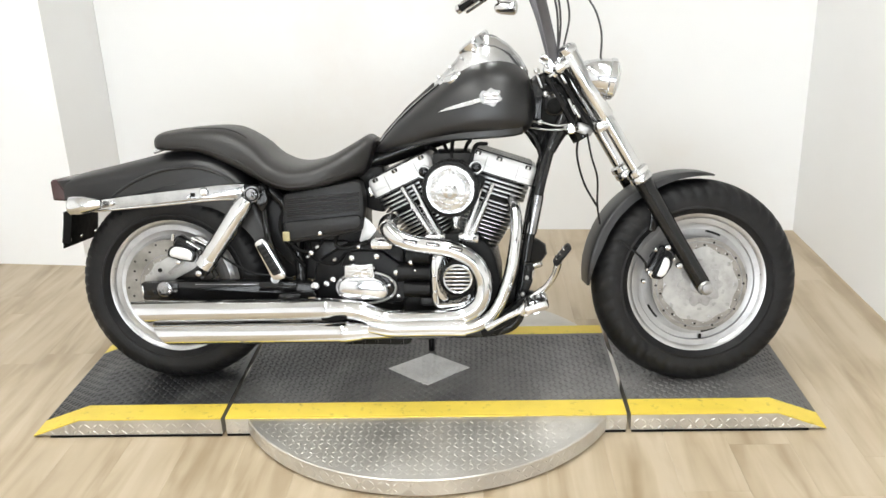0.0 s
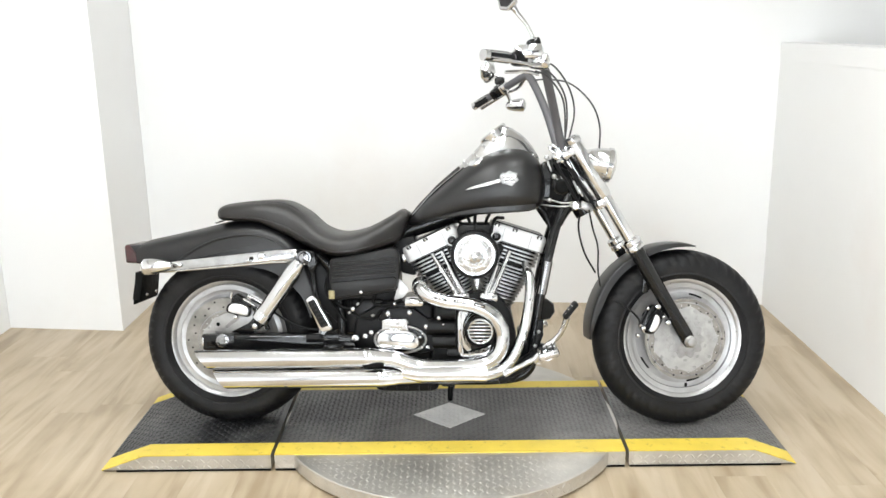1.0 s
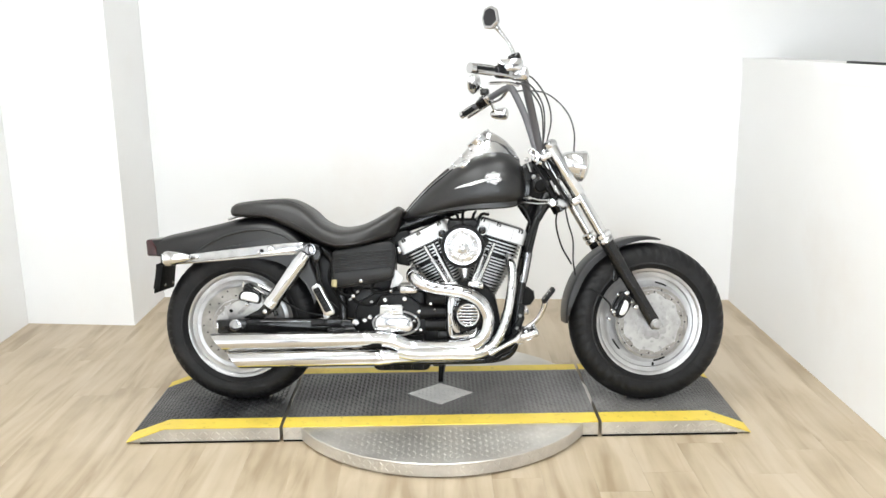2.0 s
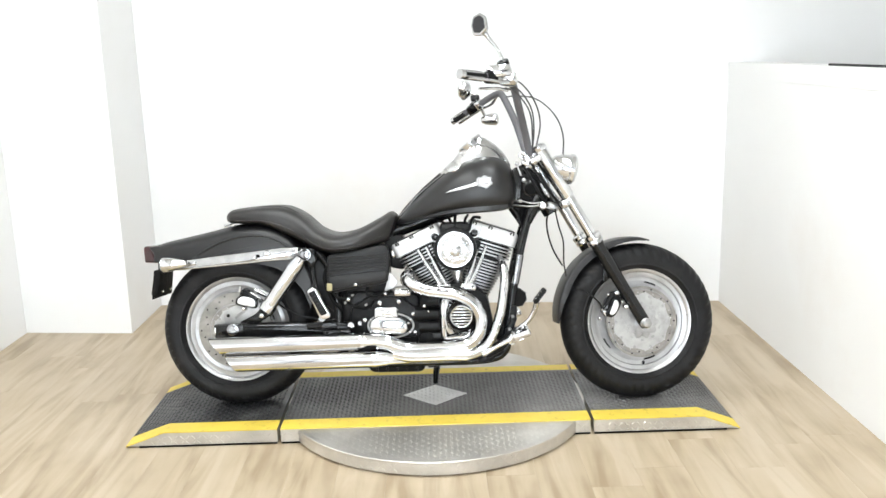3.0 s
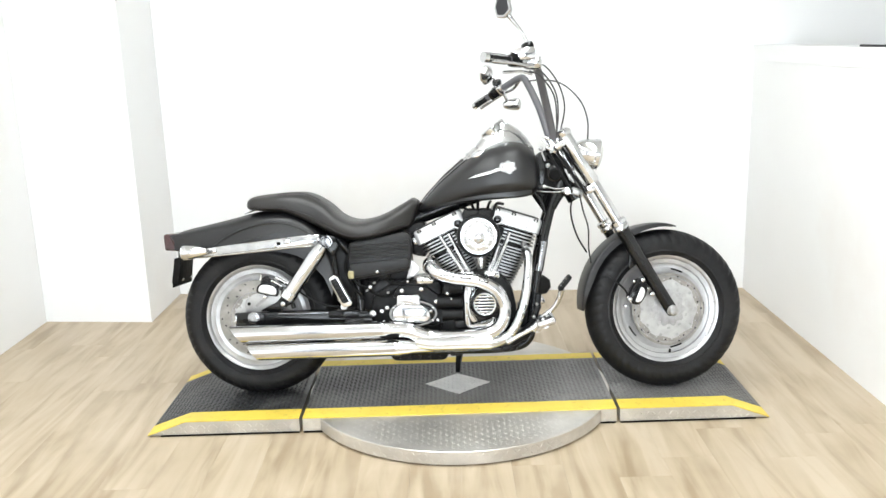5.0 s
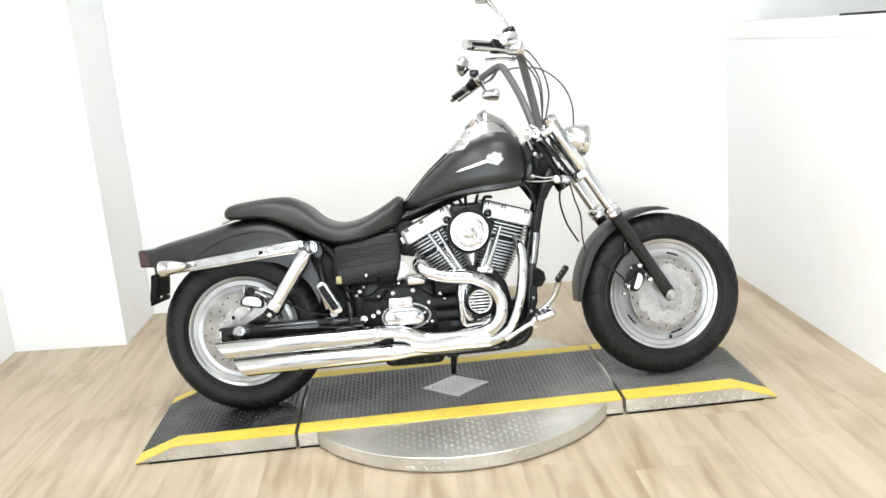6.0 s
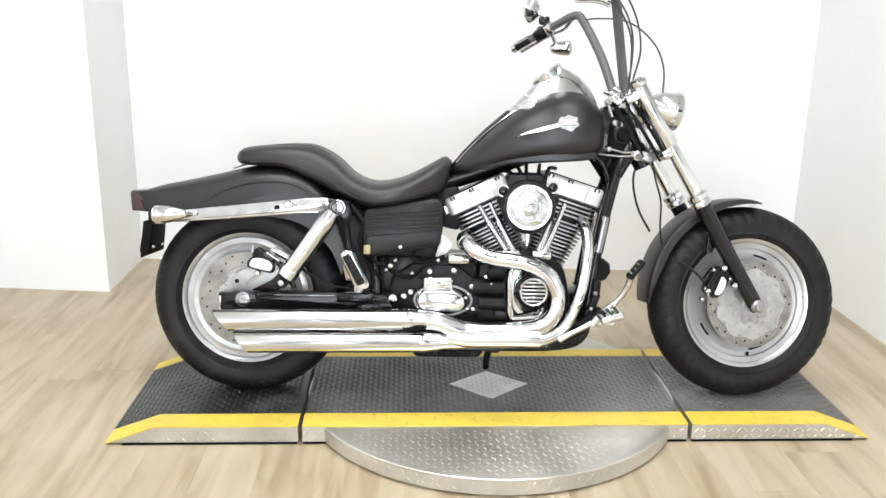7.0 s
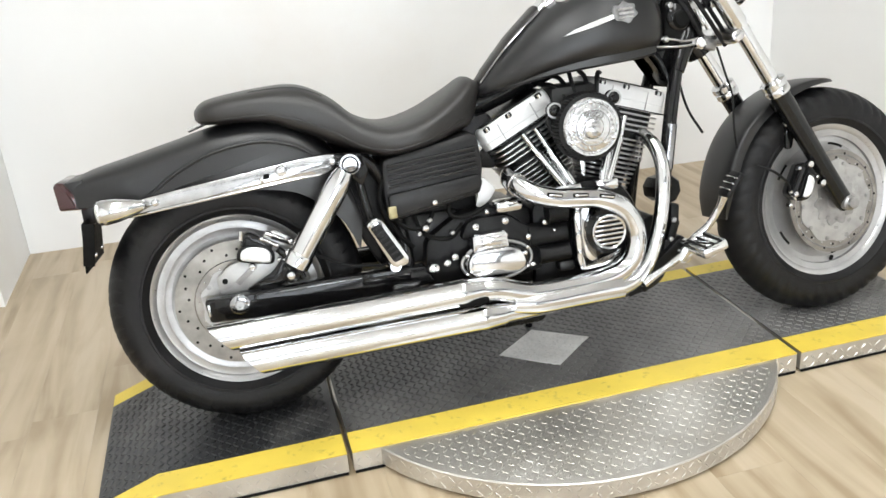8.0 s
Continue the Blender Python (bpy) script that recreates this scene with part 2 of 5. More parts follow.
def lathe(profile, centre=(0, 0, 0), axis=(0, -1, 0), seg=48, bm=None, cyclic=False, caps=True, ripple=0.0):
    """Turns (radius, along) pairs about an axis that starts at centre."""
    bm = bm or bmesh.new()
    q = Vector((0, 0, 1)).rotation_difference(Vector(axis).normalized()).to_matrix()
    c = Vector(centre)
    loops = []
    for r, h in profile:
        loops.append([c + q @ Vector(((r + (ripple if k % 2 else 0)) * math.cos(2 * math.pi * k / seg), (r + (ripple if k % 2 else 0)) * math.sin(2 * math.pi * k / seg), h)) for k in range(seg)])
    return rings(bm, loops, caps=caps, cyclic=cyclic)


def box(cx, cy, cz, sx, sy, sz, bevel=0.0, turn=None, bm=None, seg=2):
    """A block with rounded edges, turned about its centre."""
    bm = bm or bmesh.new()
    got = bmesh.ops.create_cube(bm, size=1)
    vs = got["verts"]
    bmesh.ops.scale(bm, vec=(sx, sy, sz), verts=vs)
    if bevel:
        es = list({e for v in vs for e in v.link_edges})
        r = bmesh.ops.bevel(bm, geom=es, offset=bevel, segments=seg, affect="EDGES", profile=0.5)
        vs = list({v for f in r["faces"] for v in f.verts} | {v for v in vs if v.is_valid})
    if turn is not None:
        bmesh.ops.rotate(bm, cent=(0, 0, 0), matrix=turn, verts=vs)
    bmesh.ops.translate(bm, vec=(cx, cy, cz), verts=vs)
    return bm


def plate(outline, v0, v1, bevel=0.0, bm=None, seg=2):
    """A side outline of (u, w) pairs, drawn out from v0 to v1, with rounded edges."""
    bm = bm or bmesh.new()
    a = [bm.verts.new((u, v0, w)) for u, w in outline]
    b = [bm.verts.new((u, v1, w)) for u, w in outline]
    n = len(a)
    fs = [bm.faces.new(a), bm.faces.new(list(reversed(b)))]
    for i in range(n):
        fs.append(bm.faces.new((a[i], b[i], b[(i + 1) % n], a[(i + 1) % n])))
    bmesh.ops.recalc_face_normals(bm, faces=fs)
    if bevel:
        es = list({e for f in fs[:2] for e in f.edges})
        bmesh.ops.bevel(bm, geom=es, offset=bevel, segments=seg, affect="EDGES", profile=0.5)
    return bm


def rounded(outline, r=0.01, seg=4):
    """Rounds the corners of a (u, w) outline."""
    out = []
    n = len(outline)
    for i in range(n):
        p, a, b = Vector(outline[i]), Vector(outline[i - 1]), Vector(outline[(i + 1) % n])
        k = min(r, 0.45 * (a - p).length, 0.45 * (b - p).length)
        s, e = p + (a - p).normalized() * k, p + (b - p).normalized() * k
        for j in range(seg + 1):
            t = j / seg
            q = (1 - t) ** 2 * s + 2 * t * (1 - t) * p + t * t * e
            out.append((q.x, q.y))
    return out


def bolt(u, v, w, r=0.007, h=0.007, axis=(0, -1, 0)):
    """A domed bolt head that stands out along axis."""
    return lathe([(r, -0.004), (r, h * 0.4), (r * 0.8, h * 0.85), (r * 0.35, h)], (u, v, w), axis, 14)


def ty(deg):
    """A turn in the side plane; plus lifts the front end."""
    return Matrix.Rotation(radians(-deg), 3, "Y")


def prism(corners, z0, z1, bm=None):
    """An upright block over a plan of (x, y) corners."""
    return rings(bm or bmesh.new(), [[(x, y, z) for x, y in corners] for z in (z0, z1)])


def structure(name, bm, material, label, category="wall"):
    return tagged(part(name, bm, material), label, category, "", "structure")


# ---- room ----
LEFT, RIGHT, NEAR, DEEP = -2.268, 1.677, -6.8, 3.2  # side walls, wall behind the viewer, far side of the space past the half wall


def back(x):
    """The back wall runs slightly askew."""
    return 1.465 - 0.075 * (x - RIGHT)


PIER = -1.66  # where the pier's face ends
structure("wall_back", prism([(PIER, back(PIER)), (DEEP, back(DEEP)), (DEEP, back(DEEP) + 0.15), (PIER, back(PIER) + 0.15)], -0.02, CEILING), WALL, "plain white painted wall behind the motorcycle")
structure("wall_pillar", prism([(LEFT - 0.15, 1.254), (LEFT, 1.238), (PIER, 1.169), (PIER - 0.002, back(PIER) + 0.15), (LEFT - 0.15, back(PIER) + 0.15)], -0.02, CEILING), WALL, "white painted wall pier standing forward of the wall")
structure("wall_left", prism([(LEFT - 0.15, NEAR), (LEFT, NEAR), (LEFT, 1.235), (LEFT - 0.15, 1.251)], -0.02, CEILING), WALL, "plain white painted side wall")
structure("wall_right", prism([(RIGHT, NEAR), (RIGHT + 0.14, NEAR), (RIGHT + 0.14, back(RIGHT + 0.14) - 0.002), (RIGHT, back(RIGHT) - 0.002)], -0.02, 1.29), WALL, "white painted half-height side wall")
structure("trim", prism([(RIGHT - 0.003, NEAR + 0.01), (RIGHT + 0.16, NEAR + 0.01), (RIGHT + 0.16, back(RIGHT + 0.16) - 0.004), (RIGHT - 0.003, back(RIGHT - 0.003) - 0.004)], 1.2905, 1.372), WALL, "white ledge cap along the half wall", "trim")
structure("wall_right_far", prism([(DEEP, NEAR), (DEEP + 0.15, NEAR), (DEEP + 0.15, back(DEEP) + 0.15), (DEEP, back(DEEP) - 0.002)], -0.02, CEILING), PALE_WALL, "pale grey wall past the half wall")
strip = part("cable_strip", box(RIGHT + 0.04, -0.55, 1.3765, 0.02, 1.7, 0.009, 0.003), SOFT_RUBBER)
tagged(strip, "thin dark strip lying on the white ledge", "strip", "", "thing")
WX0, WX1, WZ0, WZ1 = -1.7, 1.1, 0.5, 2.6  # window opening behind the viewer
fm = bmesh.new()
for x0, x1, z0, z1 in ((LEFT - 0.15, WX0, -0.02, CEILING), (WX1, DEEP + 0.15, -0.02, CEILING), (WX0, WX1, -0.02, WZ0), (WX0, WX1, WZ1, CEILING)):
    prism([(x0, NEAR - 0.15), (x1, NEAR - 0.15), (x1, NEAR - 0.002), (x0, NEAR - 0.002)], z0, z1, fm)
structure("wall_front", fm, FAR_WALL, "dark grey wall with a window at the near end of the room")
structure("ceiling", prism([(LEFT - 0.15, NEAR - 0.15), (DEEP + 0.15, NEAR - 0.15), (DEEP + 0.15, 1.9), (LEFT - 0.15, 1.9)], CEILING + 0.002, CEILING + 0.12), CEIL, "flat white ceiling", "ceiling")
window = new("window_1")
window.location = ((WX0 + WX1) / 2, NEAR - 0.08, (WZ0 + WZ1) / 2)
tagged(window, "wide shop window with a grey frame letting in daylight", "window", "", "structure")
fm = bmesh.new()
ww, wh = WX1 - WX0, WZ1 - WZ0
for x, z, sx, sz in ((0, wh / 2 - 0.03, ww, 0.06), (0, -wh / 2 + 0.03, ww, 0.06), (-ww / 2 + 0.03, 0, 0.06, wh - 0.12), (ww / 2 - 0.03, 0, 0.06, wh - 0.12), (0, 0, 0.05, wh - 0.12)):
    box(x, 0, z, sx, 0.06, sz, 0.004, None, fm)
part("window_frame", fm, CAST, window)
GLASS = bpy.data.materials.new("window_glass")
GLASS.use_nodes = True
GLASS.node_tree.nodes["Principled BSDF"].inputs["Transmission Weight"].default_value = 1.0
GLASS.node_tree.nodes["Principled BSDF"].inputs["Roughness"].default_value = 0.0
GLASS.node_tree.nodes["Principled BSDF"].inputs["IOR"].default_value = 1.1
for x in (-ww / 4, ww / 4):
    pane = part("pane", box(x, 0, 0, ww / 2 - 0.09, 0.006, wh - 0.13), GLASS, window, "clear glass pane")
    pane.visible_shadow = False
sky = bpy.data.lights.new("window_daylight", "AREA")
sky.shape, sky.size, sky.size_y, sky.energy, sky.color = "RECTANGLE", ww, wh, WINDOW_WATTS, (0.88, 0.945, 1.0)
daylight = new("window_daylight", sky)
daylight.matrix_basis = pose((WX0 + WX1) / 2, NEAR - 0.13, (WZ0 + WZ1) / 2, 90, 0, 0)

# ---- lamps ----
DIFFUSER = glow("lamp_diffuser", (0.93, 0.975, 1.0), 3.5)
LAMP_SPOTS = [(-0.95, -1.55), (0.5, -1.55)]


def ceiling_light(a, b):
    base = new("ceiling_light")
    base.matrix_basis = pose(a, b, CEILING)
    tagged(base, "long white fluorescent ceiling light, switched on", "ceiling light", "ceiling lights", "thing")
    bm = box(0, 0, -0.04, 0.36, 3.6, 0.076, 0.01)
    part("housing", bm, CEIL, base)
    part("diffuser", box(0, 0, -0.088, 0.3, 3.5, 0.02, 0.006), DIFFUSER, base, "glowing white diffuser")
    lamp = bpy.data.lights.new("lamp", "AREA")
    lamp.shape, lamp.size, lamp.size_y, lamp.energy, lamp.color = "RECTANGLE", 0.3, 3.4, LAMP_WATTS, (0.945, 0.965, 0.955)
    o = new("lamp", lamp)
    o.parent = base
    o.location = (0, 0, -0.105)


for spot in LAMP_SPOTS:
    ceiling_light(*spot)

# ---- turntable and ramps ----
DECK = 0.062
Y0, Y1 = -0.3, 0.31


def lugs(name, spots, length, width, height, material, parent, label=""):
    """Raised tread-plate lugs, each with its place and its along, across and up directions, joined."""
    vs, fs = [], []
    for p, a, b, up in spots:
        i = len(vs)
        h, k = length / 2, width / 2
        for q in (p - a * h, p - b * k, p + a * h, p + b * k, p - a * h * 0.45 + up * height, p + a * h * 0.45 + up * height):
            vs.append(tuple(q))
        fs += [(i, i + 1, i + 4), (i + 1, i + 5, i + 4), (i + 1, i + 2, i + 5), (i + 2, i + 3, i + 5), (i + 3, i + 4, i + 5), (i + 3, i, i + 4)]
    me = bpy.data.meshes.new(name)
    me.from_pydata(vs, [], fs)
    me.materials.append(material)
    ob = new(name, me)
    ob.parent = parent
    return tagged(ob, label or "small raised tread lugs", kind="stuff")


def grid_spots(x0, x1, y0, y1, step, place, keep=None):
    """A chequer of lugs over a patch of (x, y); place gives the point and axes of each."""
    out = []
    for i in range(int((x1 - x0) / step)):
        for j in range(int((y1 - y0) / step)):
            x, y = x0 + (i + 0.5) * step, y0 + (j + 0.5) * step
            if keep is None or keep(x, y):
                p, ex, ey, up = place(x, y)
                s = 1 if (i + j) % 2 else -1
                a = (ex + s * ey).normalized()
                out.append((p, a, up.cross(a), up))
    return out


EX, EY, EZ = Vector((1, 0, 0)), Vector((0, 1, 0)), Vector((0, 0, 1))

turntable = new("turntable")
tagged(turntable, "round aluminium tread-plate turntable lying on the floor", "turntable", kind="thing")
RAD, TOP = 0.617, 0.057
part("disc", lathe([(0.57, 0.0), (0.604, 0.0005), (0.604, 0.008), (RAD, 0.0085), (RAD, TOP - 0.003), (RAD - 0.003, TOP)], (0.005, 0, 0), (0, 0, 1), 128), TREAD, turntable)
lugs("tread", grid_spots(-0.62, 0.62, -0.62, -0.302, 0.0215, lambda x, y: (Vector((x, y, TOP - 0.0002)), EX, EY, EZ),
     lambda x, y: (x - 0.005) ** 2 + y * y < (RAD - 0.015) ** 2), 0.02, 0.006, 0.0011, TREAD, turntable)


def rim_place(s, z):
    a = s / RAD - math.pi / 2
    up = Vector((math.cos(a), math.sin(a), 0))
    return Vector((0.005, 0, z)) + up * (RAD - 0.0002), Vector((-math.sin(a), math.cos(a), 0)), EZ, up


lugs("edge_tread", grid_spots(-0.66, 0.66, 0.008, 0.058, 0.0225, rim_place), 0.022, 0.0065, 0.0014, TREAD, turntable)


def deck_section(name, x0, x1, knee, label):
    """A length of platform; past the knee (if any) it slopes to the floor at x1."""
    ob = new(name)
    tagged(ob, label, "ramp" if knee else "platform", "turntable platform", "thing")
    ob.location = (x0, 0, 0)
    d = x1 - x0
    k = (knee - x0) if knee else d
    tip = 0.009 if knee else DECK

    def top(x):
        return DECK if abs(x) <= abs(k) else DECK + (tip - DECK) * (abs(x) - abs(k)) / (abs(d) - abs(k))

    def slice_of(y0, y1, lift, low):
        bm = bmesh.new()
        xs = [0, k, d] if knee else [0, d]
        loops = [[(x, y0, low if low is not None else top(x) + lift - 0.004), (x, y1, low if low is not None else top(x) + lift - 0.004), (x, y1, top(x) + lift), (x, y0, top(x) + lift)] for x in xs]
        return rings(bm, loops)

    # Dark set-back strip added to draw the shadow line under the frame.
    part("foot", box(d / 2 - (0.03 if d > 0 else -0.03) * bool(knee), (Y0 + Y1) / 2, 0.004, abs(d) - 0.012 - 0.06 * bool(knee), Y1 - Y0 - 0.012, 0.008), DARK, ob, "dark recessed strip standing for the shadow under the side")
    bm = slice_of(Y0, Y1, -0.003, 0.0075)
    part("frame", bm, TREAD, ob, "bare aluminium tread-plate side")
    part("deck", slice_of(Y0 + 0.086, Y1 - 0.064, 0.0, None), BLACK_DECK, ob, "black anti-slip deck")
    part("stripe", slice_of(Y0 - 0.001, Y0 + 0.085, 0.0, None), YELLOW, ob, "yellow painted edge stripe")
    part("stripe", slice_of(Y1 - 0.063, Y1 + 0.001, 0.0, None), YELLOW, ob, "yellow painted edge stripe")
    lo, hi = min(0, d), max(0, d)

    def place(x, y):
        s = abs(x) > abs(k)
        ex = Vector((d - k, 0, tip - DECK)).normalized() if s else EX
        return Vector((x, y, top(x) - 0.0002)), ex, EY, ex.cross(EY) if s and d > 0 else (-(ex.cross(EY)) if s else EZ)

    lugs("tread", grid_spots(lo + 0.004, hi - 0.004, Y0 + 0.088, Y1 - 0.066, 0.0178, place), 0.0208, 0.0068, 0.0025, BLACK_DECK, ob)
    # Shadow gap along the floor, put in as a thin dark strip.
    part("shadow_edge", box(d / 2 - (0.025 if d > 0 else -0.025) * bool(knee), Y0 - 0.0015, 0.0045, abs(d) - 0.004 - 0.05 * bool(knee), 0.003, 0.006), DARK, ob, "thin dark strip standing for the shadow gap at the floor")
    lugs("side_tread", grid_spots(lo + 0.004, hi - 0.004, 0.004, DECK, 0.0225, lambda x, z: (Vector((x, Y0 + 0.0001, z)), EX, EZ, -EY),
         lambda x, z: z < top(x) - 0.008 and (knee or abs(x - d / 2) > 0.53)), 0.022, 0.0065, 0.0023, TREAD, ob)
    return ob


middle = deck_section("turntable_platform", -0.6035, 0.6035, None, "black platform deck with yellow edges on a turntable")
deck_section("end_ramp", -0.6165, -1.205, -1.055, "black end ramp with yellow edges sloping to the floor")
deck_section("end_ramp", 0.6165, 1.19, 1.045, "black end ramp with yellow edges sloping to the floor")
bm = bmesh.new()
rings(bm, [[(0.6035 - 0.134, 0.0, z), (0.6035, -0.116, z), (0.6035 + 0.135, 0.0, z), (0.6035, 0.106, z)] for z in (DECK - 0.002, DECK + 0.0022)])
diamond = part("inlay", bm, INLAY, middle, "bare aluminium diamond-shaped inlay")
lugs("inlay_tread", grid_spots(0.6035 - 0.13, 0.6035 + 0.13, -0.11, 0.1, 0.0165, lambda x, y: (Vector((x, y, DECK + 0.002)), EX, EY, EZ),
     lambda x, y: abs(x - 0.6035) / 0.12 + abs(y) / 0.094 < 1), 0.017, 0.006, 0.0022, INLAY, middle)

# ---- motorcycle: u ahead, v to its left, w up, leaning on its stand ----
bike = new("motorcycle")
bike.matrix_basis = pose(0, -0.04, DECK, 0, 0, -2.2) @ pose(0, 0, 0, -9, 0, 0)
tagged(bike, "satin black cruiser motorcycle with chrome exhaust, leaning on its side stand", "motorcycle", kind="thing")
FW, RW = (0.838, 0.313), (-0.801, 0.314)


def tyre(u, w, radius, half, bead, seg, every, cut, first):
    """Round tyre; grooves every so many steps, cut as deep and wide, from the shoulder row inward."""
    bm = bmesh.new()
    prof = [(bead, -half * 0.72), (bead + 0.01, -half * 0.85), (bead + 0.017, -half * 0.91), (bead + 0.019, -half * 0.955), (bead + 0.024, -half * 0.96), (bead + 0.026, -half * 0.94),
            (bead + 0.046, -half), (radius - 0.041, -half * 0.975), (radius - 0.0245, -half * 0.84), (radius - 0.0118, -half * 0.6), (radius - 0.003, -half * 0.31), (radius, 0.0)]
    prof += [(r, -v) for r, v in reversed(prof[:-1])]
    loops = []
    for k in range(seg):
        loop = []
        for i, (r, v) in enumerate(prof):
            near = min(i, len(prof) - 1 - i)
            if first <= near <= 10 and (k - near) % every < cut:
                r -= (0.0025, 0.004, 0.003, 0.0012)[near - 7]
                v *= (0.95, 0.955, 0.985, 1.0)[near - 7]
            a = 2 * math.pi * (k + (near - 7) * 0.5 * (near > 7)) / seg
            loop.append((u + r * math.cos(a), v, w + r * math.sin(a)))
        loops.append(loop)
    return rings(bm, loops, closed=False, cyclic=True)


def ring_of(u, v, w, r0, r1, thick, seg=72, wave=0.0, waves=10):
    """A flat ring in the side plane; its outer edge may be scalloped."""
    bm = bmesh.new()
    loops = []
    for k in range(seg):
        a = 2 * math.pi * k / seg
        ro = r1 + wave * math.cos(waves * a)
        c, s = math.cos(a), math.sin(a)
        loops.append([(u + r0 * c, v, w + r0 * s), (u + ro * c, v, w + ro * s), (u + ro * c, v + thick, w + ro * s), (u + r0 * c, v + thick, w + r0 * s)])
    return rings(bm, loops, cyclic=True)


def arc_plate(u, w, r0, r1, a0, a1, v0, v1, n=8):
    """A curved slot-shaped plate."""
    pts = [(u + r1 * math.cos(radians(a0 + (a1 - a0) * i / n)), w + r1 * math.sin(radians(a0 + (a1 - a0) * i / n))) for i in range(n + 1)]
    pts += [(u + r0 * math.cos(radians(a1 - (a1 - a0) * i / n)), w + r0 * math.sin(radians(a1 - (a1 - a0) * i / n))) for i in range(n + 1)]
    return plate(pts, v0, v1)


def wheel(name, u, w, half, label, disc_v, disc_r, carrier_r):
    """Cast disc wheel with tyre, brake disc and valve."""
    hf = half * 0.72
    dish = 0.55 if half < 0.08 else 0.8  # how far out the dished face lies
    prof = [(0.163, -hf * dish), (0.168, -hf * (dish + 0.01)), (0.1765, -hf * (dish + 0.03)), (0.181, -hf * (dish + 0.06)), (0.1825, -hf * max(0.78, dish + 0.05)), (0.199, -hf * 0.87)]
    lip = [(0.199, -hf * 0.87), (0.2045, -hf * 0.98), (0.214, -hf * 1.04), (0.2185, -hf * 0.98), (0.2185, -hf * 0.85)]
    wh = None
    for outline, nm, m_, lb in ((lip, name, RIM, label), (prof, "rim_well", WELL, "grey inner face of the rim")):
        outline = outline + [(r, -v) for r, v in reversed(outline)]
        bm = bmesh.new()
        rings(bm, [[(u + r * math.cos(a), v, w + r * math.sin(a)) for r, v in outline] for a in (2 * math.pi * k / 96 for k in range(96))], closed=False, cyclic=True)
        wh = part(nm, bm, m_, bike, lb) if wh is None else (part(nm, bm, m_, wh, lb) and wh)
    core = [(0.02, -hf * 0.5), (0.05, -hf * 0.52), (0.06, -hf * 0.48), (0.12, -hf * (dish - 0.02)), (0.165, -hf * (dish + 0.004))]
    core += [(r, -v) for r, v in reversed(core)]
    bm = bmesh.new()
    rings(bm, [[(u + r * math.cos(a), v, w + r * math.sin(a)) for r, v in core] for a in (2 * math.pi * k / 72 for k in range(72))], closed=False, cyclic=True)
    part("wheel_centre", bm, CENTRE, wh, "grey cast wheel centre")
    part("tyre", tyre(u, w, 0.3175, half, 0.212, 288, 6, 2, 7) if half < 0.08 else tyre(u, w, 0.3185, half * 0.97, 0.212, 290, 5, 1, 8), RUBBER, wh, "worn black rubber tyre")
    for i in range(5 if half < 0.08 else 0):
        a = 206 + i * 72
        part("slot", arc_plate(u, w, 0.157, 0.1635, a, a + 17, -hf * dish - 0.002, -hf * dish + 0.006), DARK, wh, "dark cast slot")
    disc = part("brake_disc", ring_of(u, disc_v, w, carrier_r - 0.008, disc_r, 0.005), DISC_STEEL, wh, "drilled steel brake disc")
    for i in range(30):
        a = 2 * math.pi * i / 30
        r = disc_r - 0.01 - 0.012 * (i % 3)
        part("drilling", lathe([(0.0036, 0), (0.0036, 0.0006)], (u + r * math.cos(a), disc_v, w + r * math.sin(a)), (0, -1, 0), 8), DARK, disc)
    for i in range(24):
        a = 2 * math.pi * (i + 0.4) / 24
        part("rivet", lathe([(0.0028, 0), (0.0022, 0.001)], (u + (carrier_r + 0.006) * math.cos(a), disc_v, w + (carrier_r + 0.006) * math.sin(a)), (0, -1, 0), 8), CHROME_DULL, disc)
    part("disc_groove", ring_of(u, disc_v - 0.0006, w, carrier_r + 0.016, carrier_r + 0.0185, 0.002), SMOKED, disc)
    part("carrier", ring_of(u, disc_v - 0.003, w, 0.03, carrier_r, 0.006, 90, 0.004, 9), CARRIER, wh, "silver scalloped disc carrier")
    part("hub_flange", ring_of(u, disc_v - 0.0055, w, 0.028, carrier_r * 0.56, 0.004, 120, 0.006, 10), STEEL, wh, "grey lobed hub flange")
    for i in range(10):
        a = 2 * math.pi * (i + 0.5) / 10
        c, t = carrier_r * 0.66, math.degrees(a)
        part("cutout", arc_plate(u, w, c - 0.004, c + 0.004, t - 5, t + 5, disc_v - 0.0036, disc_v - 0.002, 5), STEEL, wh, "dark window in the carrier")
        part("button", lathe([(0.006, 0), (0.006, 0.003), (0.003, 0.004)], (u + (carrier_r - 0.008) * math.cos(a + 0.31), disc_v - 0.003, w + (carrier_r - 0.008) * math.sin(a + 0.31)), (0, -1, 0), 10), STEEL, wh)
        part("flange_bolt", lathe([(0.0045, 0), (0.0045, 0.003), (0.002, 0.004)], (u + 0.05 * math.cos(a), disc_v - 0.0055, w + 0.05 * math.sin(a)), (0, -1, 0), 8), STEEL, wh)
    part("hub", lathe([(0.034, 0), (0.034, 0.047), (0.03, 0.05), (0.018, 0.051)], (u, disc_v + 0.045, w), (0, -1, 0), 32), CENTRE, wh)
    part("valve", tube([(u + 0.02, -hf * 0.5, w - 0.185), (u + 0.017, -hf * 0.75, w - 0.168)], 0.005, 8, smooth=False), SOFT_RUBBER, wh, "rubber tyre valve")
    return wh


front_wheel = wheel("front_wheel", FW[0], FW[1], 0.066, "silver cast disc front wheel", -0.078, 0.144, 0.114)
